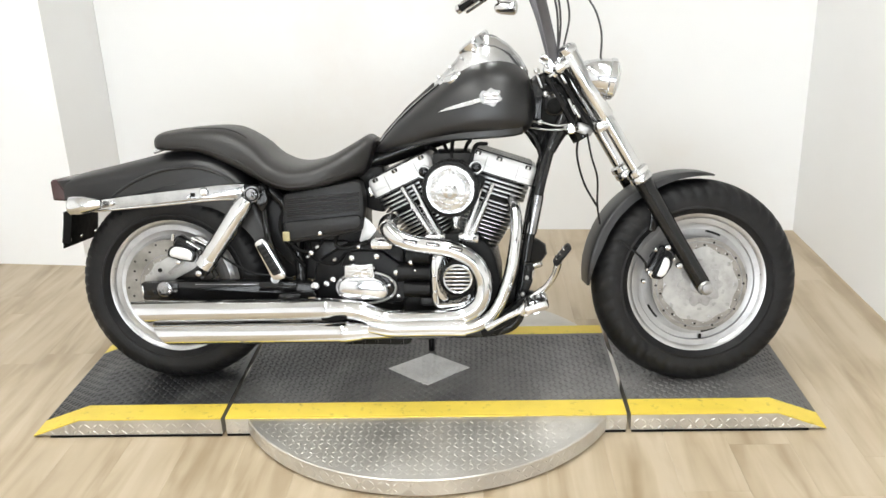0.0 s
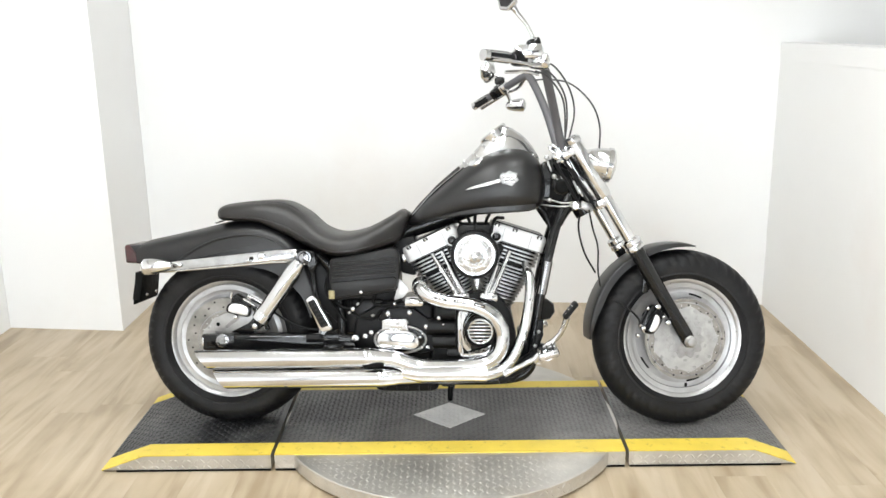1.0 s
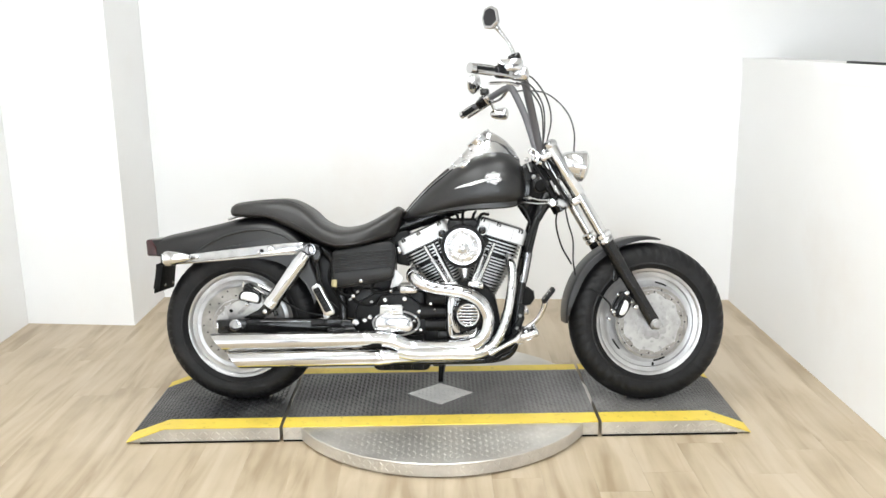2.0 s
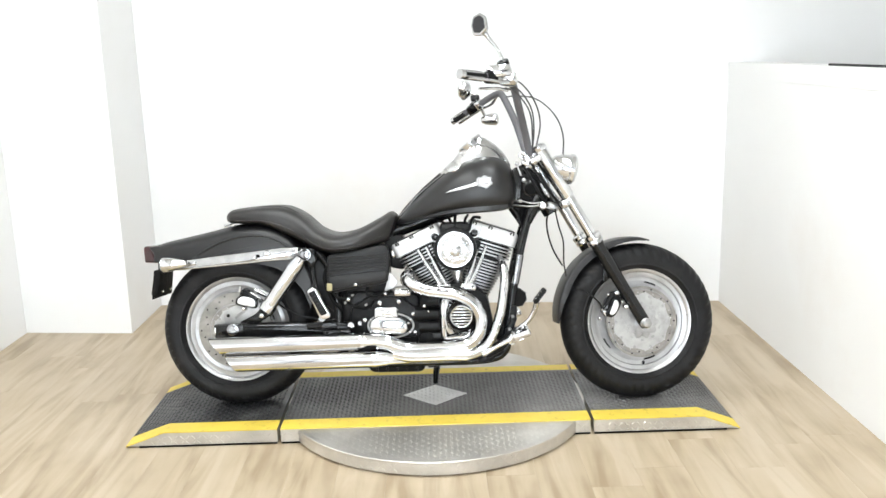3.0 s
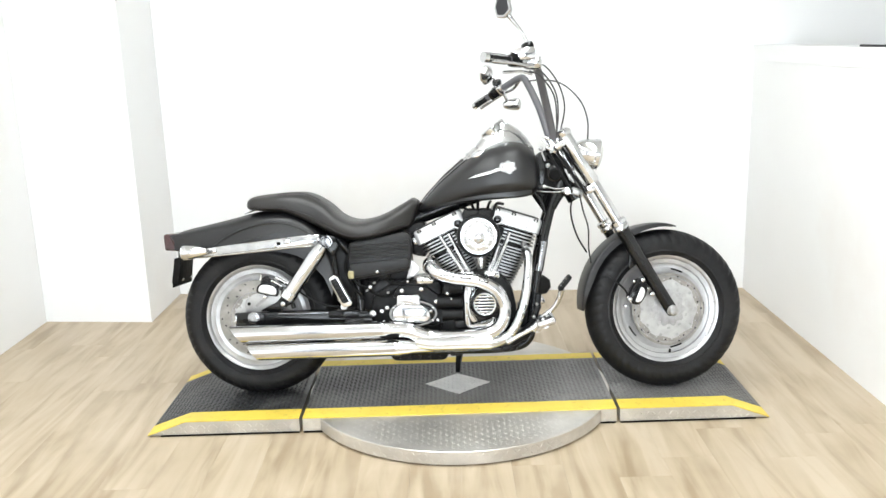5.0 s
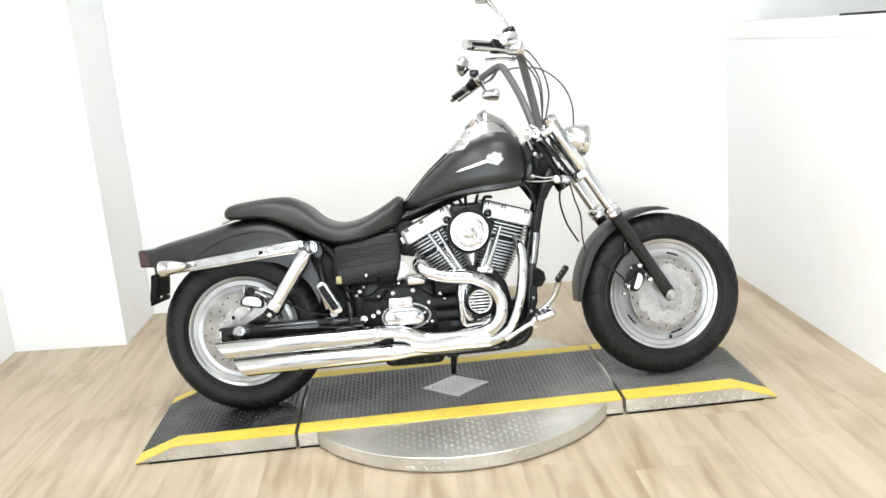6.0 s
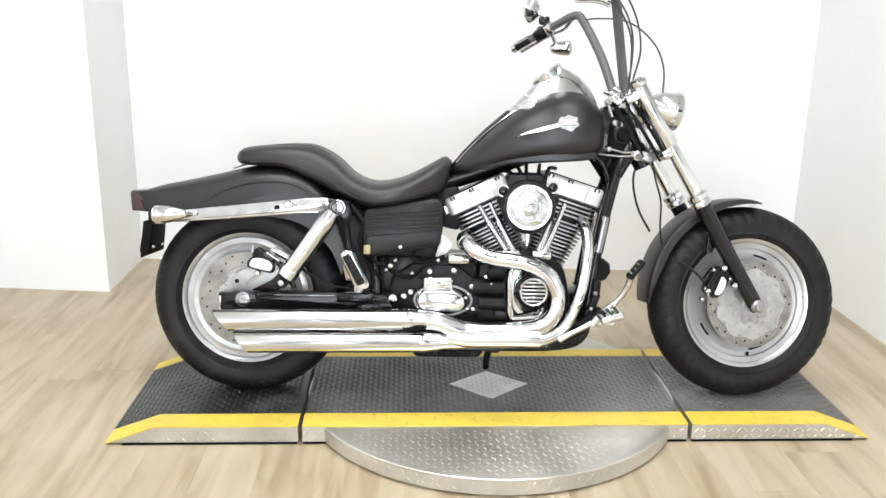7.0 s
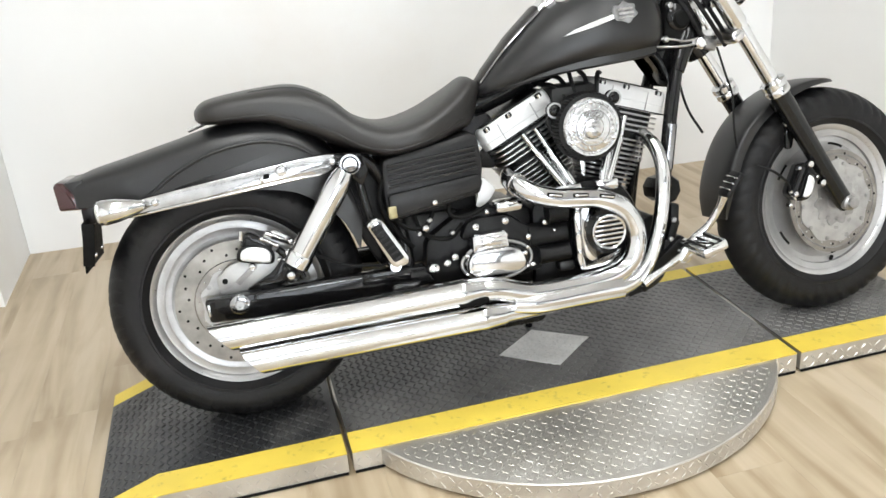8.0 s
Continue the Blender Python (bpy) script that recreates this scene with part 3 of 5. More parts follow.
rear_wheel = wheel("rear_wheel", RW[0], RW[1], 0.084, "silver cast disc rear wheel", -0.081, 0.155, 0.09)


# forks
def along(u0, w0, u1, w1, t):
    return u0 + (u1 - u0) * t, w0 + (w1 - w0) * t


F0, F1 = (0.84, 0.313), (0.435, 1.006)  # axle and fork top, seen from the side
FD = Vector((F1[0] - F0[0], 0, F1[1] - F0[1])).normalized()


def fpt(t, v, off=0.0):
    u, w = along(*F0, *F1, t)
    return Vector((u + off * FD.z, v, w - off * FD.x))


for v in (-0.112, 0.112):
    s = -1 if v < 0 else 1
    leg = part("fork_leg", tube([fpt(-0.02, v), fpt(0.02, v), fpt(0.2, v), fpt(0.465, v)], [0.02, 0.025, 0.0245, 0.0275], 20, 3), GLOSS_BLACK, bike, "black fork slider")
    part("axle_cap", lathe([(0.021, -0.02), (0.021, 0.01), (0.015, 0.015), (0.015, 0.024), (0.007, 0.026)], (F0[0], v + s * 0.018, F0[1]), (0, s, 0), 24), STEEL, leg, "grey steel axle cap")
    part("collar", lathe([(0.029, 0), (0.033, 0.004), (0.033, 0.018), (0.03, 0.022), (0.034, 0.026), (0.034, 0.04), (0.027, 0.046)], fpt(0.462, v), FD, 28), CHROME, leg, "chrome dust cover")
    part("stanchion", lathe([(0.0205, 0), (0.0205, 0.2)], fpt(0.5, v), FD, 28), CHROME, leg, "chrome fork tube")
    part("fork_cover", lathe([(0.022, 0), (0.0252, 0.006), (0.0252, 0.215), (0.023, 0.222)], fpt(0.735, v), FD, 32), FORK_CHROME, leg, "chrome upper fork cover")
    part("fork_cap", lathe([(0.026, 0), (0.029, 0.004), (0.029, 0.018), (0.02, 0.026), (0.008, 0.029)], fpt(1.0, v), FD, 24), CHROME, leg, "chrome fork cap")
lower = part("lower_clamp", box(*fpt(0.715, 0, -0.012), 0.062, 0.262, 0.034, 0.012, ty(29)), CHROME_DULL, bike, "silver lower fork clamp")
part("upper_clamp", box(*fpt(0.975, 0, -0.02), 0.085, 0.26, 0.03, 0.012, ty(29)), CHROME, bike, "chrome upper fork clamp")
part("steering_head", tube([fpt(0.7, 0, -0.07), fpt(0.97, 0, -0.07)], 0.036, 20, smooth=False), GLOSS_BLACK, bike)
part("neck_gusset", plate(rounded([(0.28, 0.86), (0.34, 0.95), (0.4, 0.97), (0.49, 0.83), (0.45, 0.77), (0.36, 0.77)], 0.02), -0.045, 0.045, 0.01), GLOSS_BLACK, bike)
part("ignition_switch", lathe([(0.036, 0), (0.036, 0.03), (0.028, 0.036), (0.012, 0.037)], (0.405, -0.05, 0.868), (0, -1, 0), 24), GLOSS_BLACK, bike, "round black horn cover")
part("neck_cover", plate(rounded([(0.36, 0.80), (0.37, 0.92), (0.42, 0.93), (0.475, 0.83), (0.45, 0.79)], 0.02), -0.075, -0.047, 0.008), DARK, bike)
for u, w, r in ((0.352, 0.965, 0.011), (0.378, 0.898, 0.011), (0.44, 0.80, 0.013), (0.362, 0.815, 0.01)):
    part("bolt", bolt(u, -0.075, w, r * 0.85, 0.012), STEEL, bike, "grey steel bolt")
for a, b, c in (((0.40, -0.06, 0.99), (0.45, -0.085, 0.9), (0.53, -0.075, 0.78)), ((0.41, -0.05, 1.0), (0.47, -0.06, 0.92), (0.55, -0.05, 0.8)), ((0.38, -0.07, 0.95), (0.43, -0.09, 0.86), (0.47, -0.08, 0.79))):
    part("cable", tube([a, b, c], 0.006, 8), SOFT_RUBBER, bike, "black cable at the steering head")
for u, w, a, ln, m_ in ((0.372, 0.985, 40, 0.035, CHROME_DULL), (0.40, 0.955, -30, 0.03, STEEL), (0.36, 0.935, 70, 0.04, STEEL), (0.43, 0.94, 60, 0.03, CHROME_DULL), (0.455, 0.86, 65, 0.05, STEEL), (0.468, 0.845, 62, 0.04, CHROME_DULL)):
    part("neck_fitting", box(u, -0.085, w, ln, 0.01, 0.007, 0.002, ty(-a)), m_, bike, "small bright fitting at the steering head")
for dw in (0.0, 0.012):
    part("wire", tube([(0.45, -0.086, 0.797 + dw), (0.41, -0.092, 0.793 + dw), (0.37, -0.086, 0.795 + 1.6 * dw), (0.33, -0.07, 0.80 + 1.6 * dw)], 0.0028, 8), STEEL, bike, "thin grey wire at the steering head")
part("horn", lathe([(0.022, 0), (0.024, 0.01), (0.018, 0.016), (0.006, 0.017)], (0.405, -0.076, 0.862), (0, -1, 0), 24), DARK, bike, "round black horn")
part("lock", lathe([(0.015, 0), (0.015, 0.016), (0.01, 0.02), (0.003, 0.02)], (0.452, -0.08, 0.795), (0, -1, 0), 18), CHROME, bike, "chrome fork lock")
part("brake_splitter", box(0.495, -0.04, 0.79, 0.05, 0.03, 0.03, 0.006, ty(-20)), STEEL, bike)


# front mudguard: an arched shell
def guard(name, stations, material, parent, label, seg=10):
    """Shell of arches. A station: (top point u, w), (edge point u, w), half width."""
    bm = bmesh.new()
    loops = []
    for (tu, tw), (eu, ew), hw in stations:
        loop = []
        for k in range(-seg, seg + 1):
            f = k / seg
            a = abs(f)
            side = min(1.0, a / 0.62)
            v = hw * math.sin(side * math.pi / 2) ** 0.9 if a < 0.62 else hw
            drop = (1 - math.cos(side * math.pi / 2)) * 0.32 if a < 0.62 else 0.32 + 0.68 * (a - 0.62) / 0.38
            loop.append((tu + (eu - tu) * drop, math.copysign(v, f) if k else 0.0, tw + (ew - tw) * drop))
        loops.append(loop)
    rings(bm, loops, closed=False)
    ob = part(name, bm, material, parent, label, 60)
    md = ob.modifiers.new("thickness", "SOLIDIFY")
    md.thickness, md.offset = 0.004, -1
    return ob


st = []
for i in range(25):
    a = radians(180 - i * 4.15)
    f = i / 24
    ro = 0.34 + 0.017 * math.sin(f * math.pi)
    depth = 0.035 * min(1, f / 0.3 + 0.25) * (1 - 0.72 * max(0, (f - 0.62) / 0.38))
    hw = 0.07 * min(1, 0.8 + 2 * f) * (1 - max(0, (f - 0.86) / 0.14) ** 2 * 0.65)
    lift = 0.0 if f < 0.9 else (f - 0.9) * 0.04
    c, s = math.cos(a), math.sin(a)
    st.append(((FW[0] + ro * c, FW[1] + (ro - lift) * s), (FW[0] + (ro - depth) * c, FW[1] + (ro - depth) * s), hw))
front_guard = guard("front_fender", st, DENIM, bike, "satin black front mudguard")
part("fender_bracket", plate(rounded([(0.64, 0.61), (0.675, 0.63), (0.72, 0.55), (0.70, 0.48), (0.68, 0.48), (0.685, 0.54)], 0.01), -0.09, -0.081, 0.002), GLOSS_BLACK, bike)
for u, w in ((0.668, 0.597), (0.688, 0.555)):
    part("bolt", bolt(u, -0.09, w, 0.008, 0.01), CHROME, bike, "chrome bolt")


# brake calipers
def caliper(name, u, v, w, turn, label, size, cover_at, cover_turn, cover_len, cover_half, spots, frame_piece):
    c, s = math.cos(radians(turn)) * size, math.sin(radians(turn)) * size

    def at(a, b):
        return u + a * c - b * s, w + a * s + b * c

    body = rounded([at(-0.05, -0.028), at(0.0, -0.036), at(0.05, -0.026), at(0.058, 0.01), at(0.045, 0.032), at(-0.045, 0.032), at(-0.058, 0.008)], 0.022)
    cal = part(name, plate(body, v - 0.014, v + 0.03, 0.008), GLOSS_BLACK, bike, label)
    step = rounded([at(-0.042, -0.02), at(0.0, -0.027), at(0.042, -0.018), at(0.046, 0.012), at(-0.046, 0.012)], 0.01)
    part("step", plate(step, v - 0.021, v - 0.012, 0.004), WRINKLE, cal)
    x, z = cover_at
    ca, sa = math.cos(radians(cover_turn)), math.sin(radians(cover_turn))
    bean = []
    for k in range(24):
        g = 2 * math.pi * k / 24
        a, b = cover_len * math.copysign(abs(math.cos(g)) ** 0.7, math.cos(g)), cover_half * math.copysign(abs(math.sin(g)) ** 0.7, math.sin(g))
        b += 0.006 * math.cos(g) ** 2
        bean.append((x + a * ca - b * sa, z + a * sa + b * ca))
    mid = Vector((x, z))
    part("lip", plate([tuple(mid + (Vector(p) - mid) * 1.22) for p in bean], v - 0.027, v - 0.014, 0.004), GLOSS_BLACK, cal, "black rim of the cover")
    part("cover", plate(bean, v - 0.031, v - 0.018, 0.005, None, 3), WHITE_CAST, cal, "bright silver bean-shaped cover")
    for p, q, r in spots:
        part("bolt", bolt(p, v - 0.018, q, r, 0.01), CHROME, cal, "chrome bolt")
    for a0, a1 in frame_piece:
        part("pad_spring", tube([(a0[0], v - 0.012, a0[1]), (a1[0], v - 0.012, a1[1])], 0.0055, 8, smooth=False), CHROME_DULL, cal)
    return cal


caliper("front_caliper", 0.712, -0.105, 0.388, 62, "black front brake caliper with a silver cover", 0.95, (0.716, 0.376), 68, 0.031, 0.0125, ((0.726, 0.436, 0.0105), (0.762, 0.38, 0.0105), (0.674, 0.362, 0.009), (0.655, 0.335, 0.007), (0.69, 0.43, 0.006), (0.745, 0.40, 0.005)), (((0.665, 0.372), (0.682, 0.345)),))
caliper("rear_caliper", -0.738, -0.112, 0.456, -32, "black rear brake caliper with a silver cover", 0.68, (-0.7415, 0.437), 167, 0.037, 0.0185, ((-0.755, 0.408, 0.009), (-0.655, 0.455, 0.008), (-0.69, 0.415, 0.006), (-0.668, 0.43, 0.006)), (((-0.728, 0.472), (-0.688, 0.446)), ((-0.768, 0.496), (-0.772, 0.474))))
part("brake_hose", tube([(0.60, -0.085, 0.455), (0.635, -0.115, 0.435), (0.67, -0.122, 0.40), (0.678, -0.12, 0.37)], 0.0035, 8), SOFT_RUBBER, bike, "thin black front brake hose")
part("brake_hose", tube([(0.52, 0.06, 0.80), (0.492, 0.09, 0.765), (0.484, 0.105, 0.70), (0.507, 0.11, 0.61), (0.548, 0.105, 0.535)], 0.0036, 8), SOFT_RUBBER, bike, "thin black brake line")
part("brake_hose", tube([(0.50, -0.085, 0.78), (0.512, -0.098, 0.715), (0.53, -0.1, 0.65), (0.531, -0.1, 0.57), (0.54, -0.095, 0.51)], 0.003, 8), SOFT_RUBBER, bike, "thin black brake line")

# the front end is turned a few degrees to the left about the steering axis
AXIS = fpt(0.8, 0, -0.07)
STEER = Matrix.Translation(AXIS) @ Matrix.Rotation(radians(6), 4, FD) @ Matrix.Translation(-AXIS)
for ob in bike.children:
    if ob.name.split(".")[0] in ("front_wheel", "fork_leg", "front_fender", "fender_bracket", "front_caliper", "lower_clamp", "upper_clamp"):
        ob.matrix_basis = STEER @ ob.matrix_basis

# head lamps
for v in (-0.078, 0.078):
    ax = (0.985, 0, -0.17)
    shell = part("headlamp", lathe([(0.006, -0.075), (0.026, -0.07), (0.044, -0.05), (0.054, -0.02), (0.057, 0.012), (0.061, 0.016), (0.061, 0.03), (0.056, 0.034)], (0.546, v, 0.941), ax, 40), CHROME, bike, "chrome round headlamp")
    part("lens", lathe([(0.055, 0.03), (0.05, 0.038), (0.03, 0.045), (0.008, 0.047)], (0.546, v, 0.941), ax, 32), CLEAR_LENS, shell, "clear headlamp glass")
part("lamp_bracket", box(0.505, 0, 0.895, 0.03, 0.16, 0.03, 0.006), CHROME_DULL, bike)


# fuel tank
T_U = [-0.142, -0.12, -0.066, 0.037, 0.138, 0.204, 0.269, 0.31, 0.335, 0.348]
tank_top = curve1(T_U, [0.742, 0.768, 0.828, 0.916, 0.980, 1.001, 0.997, 0.975, 0.94, 0.885])
tank_low = curve1(T_U, [0.730, 0.729, 0.738, 0.757, 0.766, 0.770, 0.774, 0.781, 0.800, 0.842])
tank_half = curve1(T_U, [0.035, 0.062, 0.098, 0.140, 0.163, 0.168, 0.163, 0.148, 0.120, 0.055])


def tank_loop(u, n=44):
    hi, lo, hw = tank_top(u), tank_low(u), tank_half(u)
    wc = lo + 0.40 * (hi - lo)
    out = []
    for k in range(n):
        a = 2 * math.pi * k / n
        c, s = math.cos(a), math.sin(a)
        p = 2.15 if s > 0 else 3.2
        v = hw * math.copysign(abs(c) ** (2 / p), c)
        w = wc + (hi - wc if s > 0 else wc - lo) * math.copysign(abs(s) ** (2 / p), s)
        out.append((u, v, w))
    return out


def tank_side(u, w):
    hi, lo, hw = tank_top(u), tank_low(u), tank_half(u)
    wc = lo + 0.40 * (hi - lo)
    f, p = ((w - wc) / (hi - wc), 2.15) if w > wc else ((wc - w) / (wc - lo), 3.2)
    return -hw * (1 - min(0.999, f) ** p) ** (1 / p)


bm = bmesh.new()
us = list(np.linspace(-0.142, 0.3, 34)) + [0.312, 0.322, 0.331, 0.338, 0.343, 0.3465, 0.348]
rings(bm, [tank_loop(u) for u in us])
tank = part("fuel_tank", bm, DENIM, bike, "satin black teardrop fuel tank", 70)
bm = bmesh.new()
rings(bm, [[(u, v, tank_low(u) + 0.004 + d) for v, d in ((-tank_half(u) * 0.9, 0.024), (-tank_half(u) * 0.9, 0.006), (-tank_half(u) * 0.84, 0.0), (-tank_half(u) * 0.84, 0.014))] for u in np.linspace(-0.1, 0.31, 20)])
part("tank_seam", bm, DENIM, tank)


def on_tank(outline, proud, name, label, material):
    """A flat emblem that follows the tank's side."""
    bm = bmesh.new()
    a = [bm.verts.new((u, tank_side(u, w) + 0.002, w)) for u, w in outline]
    b = [bm.verts.new((u, tank_side(u, w) - proud, w)) for u, w in outline]
    n = len(a)
    bm.faces.new(a)
    bm.faces.new(list(reversed(b)))
    for i in range(n):
        bm.faces.new((a[i], b[i], b[(i + 1) % n], a[(i + 1) % n]))
    return part(name, bm, material, tank, label)


on_tank([(0.064, 0.8535), (0.09, 0.866), (0.135, 0.880), (0.186, 0.893), (0.19, 0.882), (0.15, 0.871), (0.11, 0.862)], 0.004, "emblem_bar", "chrome tapering emblem bar", CHROME_DULL)
on_tank(rounded([(0.184, 0.899), (0.195, 0.914), (0.207, 0.911), (0.219, 0.922), (0.231, 0.913), (0.247, 0.913), (0.244, 0.898), (0.254, 0.888), (0.238, 0.879), (0.228, 0.866), (0.21, 0.874), (0.194, 0.876)], 0.006), 0.005, "emblem", "silver shield emblem", EMBLEM)
for k in range(3):
    on_tank([(0.2, 0.904 - 0.01 * k), (0.238, 0.9055 - 0.01 * k), (0.239, 0.9005 - 0.01 * k), (0.2, 0.899 - 0.01 * k)], 0.0068, "emblem_ridge", "raised emblem ridge", CHROME_DULL)

# dash console along the tank's crest: black hood ahead, chrome bezel behind it, dark strap back to the seat
def crest(stations, base=-0.012):
    bm = bmesh.new()
    loops = []
    for u, hw, h in stations:
        z = tank_top(u) + base
        loops.append([(u, -hw, z), (u, -hw * 0.94, z + (h - base) * 0.55), (u, -hw * 0.68, z + (h - base) * 0.9), (u, 0, z + h - base), (u, hw * 0.68, z + (h - base) * 0.9), (u, hw * 0.94, z + (h - base) * 0.55), (u, hw, z)])
    return rings(bm, loops)


console = part("dash_console", crest([(0.03, 0.038, 0.012), (0.07, 0.043, 0.024), (0.11, 0.048, 0.04), (0.15, 0.053, 0.064), (0.185, 0.056, 0.078)]), CHROME_DULL, bike, "chrome dash bezel on the tank", 50)
part("hood", crest([(0.182, 0.057, 0.08), (0.2, 0.057, 0.08), (0.23, 0.053, 0.07), (0.27, 0.045, 0.05), (0.305, 0.034, 0.03), (0.328, 0.02, 0.014)]), CHROME, console, "chrome dash hood", 50)
part("strap", crest([(-0.139, 0.03, 0.014), (-0.11, 0.038, 0.017), (-0.04, 0.044, 0.018), (0.04, 0.048, 0.02)]), LEATHER, console, "black leather tank strap", 50)
for v in (-0.036, 0.036):
    part("strap_edge", tube([(u, v * 1.28 * (0.78 + 0.22 * min(1, (u + 0.13) / 0.1)), tank_top(u) + 0.001) for u in (-0.125, -0.06, 0.0, 0.06)], 0.0035, 8), SMOKED, console, "dark strap edge")
for k in range(4):
    part("rivet", lathe([(0.005, 0), (0.004, 0.003), (0.001, 0.004)], (0.06 + 0.035 * k, -0.046 - 0.003 * k, tank_top(0.06 + 0.035 * k) + 0.02 + 0.006 * k), (0, -1, 0.3), 10), CHROME, console)
part("speedometer", lathe([(0.044, -0.05), (0.053, -0.01), (0.055, 0.004), (0.05, 0.01), (0.046, 0.006)], (0.165, 0, 1.052), (-0.6, 0, 0.8), 40), CHROME, console, "chrome-ringed speedometer")
part("dial", lathe([(0.046, 0), (0.001, 0.0012)], (0.165 - 0.6 * 0.006, 0, 1.052 + 0.8 * 0.0065), (-0.6, 0, 0.8), 32), DARK, console, "dark dial face")
for v in (-0.075, 0.075):
    z = tank_top(0.11) - 0.006
    part("filler_cap", lathe([(0.028, -0.01), (0.028, 0.006), (0.024, 0.011), (0.01, 0.013)], (0.105, v, z - 0.012), (-0.42, math.copysign(0.3, v), 0.86), 28), CHROME, tank, "chrome filler cap")

# seat
S_U = [-0.832, -0.815, -0.775, -0.676, -0.60, -0.553, -0.502, -0.453, -0.384, -0.297, -0.208, -0.165, -0.14]
seat_top = curve1(S_U, [0.785, 0.801, 0.81, 0.819, 0.819, 0.804, 0.771, 0.725, 0.701, 0.716, 0.760, 0.784, 0.772])
seat_low = curve1(S_U, [0.76, 0.75, 0.746, 0.738, 0.706, 0.683, 0.655, 0.634, 0.622, 0.632, 0.653, 0.675, 0.748])
seat_half = curve1(S_U, [0.055, 0.092, 0.11, 0.122, 0.126, 0.128, 0.136, 0.15, 0.168, 0.165, 0.125, 0.095, 0.07])
bm = bmesh.new()
loops = []
for u in list(np.linspace(-0.832, -0.78, 7)) + list(np.linspace(-0.765, -0.17, 50)) + list(np.linspace(-0.163, -0.14, 4)):
    hi, lo, hw = seat_top(u), seat_low(u), seat_half(u)
    wc = lo + 0.42 * (hi - lo)
    loop = []
    for k in range(40):
        a = 2 * math.pi * k / 40
        c, s = math.cos(a), math.sin(a)
        p = 2.9 if s > 0 else 4.0
        loop.append((u, hw * math.copysign(abs(c) ** (2 / p), c), wc + (hi - wc if s > 0 else wc - lo) * math.copysign(abs(s) ** (2 / p), s)))
    loops.append(loop)
rings(bm, loops)
seat = part("seat", bm, LEATHER, bike, "black padded two-up seat", 75)
bm = bmesh.new()
edge = [(u, -seat_half(u) * 0.985 - 0.001, seat_low(u) + 0.40 * (seat_top(u) - seat_low(u)) - 0.012) for u in np.linspace(-0.78, -0.19, 26)]
part("seam", tube(edge, 0.0022, 6, 2), LEATHER, seat)
crease = [(u, -seat_half(u) * 0.62, seat_low(u) + 0.42 * (seat_top(u) - seat_low(u)) + 0.58 * (seat_top(u) - seat_low(u)) * (1 - 0.62 ** 2.9) ** (1 / 2.9) - 0.0005) for u in np.linspace(-0.70, -0.53, 9)]
part("crease", tube(crease, 0.0022, 6, 2), LEATHER, seat)
part("seat_bracket", plate(rounded([(-0.86, 0.742), (-0.80, 0.762), (-0.78, 0.756), (-0.855, 0.733)], 0.004), -0.012, 0.012, 0.002), CHROME, bike, "chrome seat tab")

# rear mudguard
R_U = [-1.128, -1.09, -1.0, -0.9, -0.8, -0.7, -0.62, -0.55, -0.50, -0.47]
rg_top = curve1(R_U, [0.664, 0.677, 0.696, 0.718, 0.741, 0.752, 0.738, 0.69, 0.61, 0.50])
rg_low = curve1(R_U, [0.600, 0.597, 0.592, 0.59, 0.59, 0.585, 0.565, 0.52, 0.47, 0.40])
rg_half = curve1(R_U, [0.082, 0.093, 0.104, 0.11, 0.114, 0.116, 0.116, 0.114, 0.112, 0.11])
st = [((u, rg_top(u)), (u - 0.02 * max(0, (u + 0.62) / 0.15), rg_low(u)), rg_half(u)) for u in np.linspace(-1.128, -0.47, 40)]
guard("rear_fender", st, DENIM, bike, "satin black rear mudguard")
FLANK = [(-0.97, 0.60), (-0.90, 0.648), (-0.82, 0.683), (-0.74, 0.698), (-0.67, 0.697), (-0.60, 0.672), (-0.55, 0.63), (-0.54, 0.60)]
bm = plate(rounded(FLANK, 0.03), -0.122, -0.105, 0.006)
panel = part("fender_panel", bm, DENIM, bike, "raised mudguard side panel")
part("lip", tube([(u, -0.1205, w) for u, w in FLANK[:-1]], 0.0045, 8), DENIM, panel, "rounded lip along the panel")
bm = plate(rounded([(-1.12, 0.62), (-1.145, 0.662), (-1.164, 0.664), (-1.172, 0.656), (-1.168, 0.597), (-1.104, 0.593)], 0.006), -0.08, 0.08, 0.006)
part("fender_tail", plate([(-1.148, 0.66), (-1.105, 0.664), (-1.09, 0.598), (-1.106, 0.598)], -0.083, 0.083, 0.005), DENIM, bike, "slanted satin black end of the mudguard")
part("tail_lamp", bm, RED_LENS, bike, "dark red tail lamp")
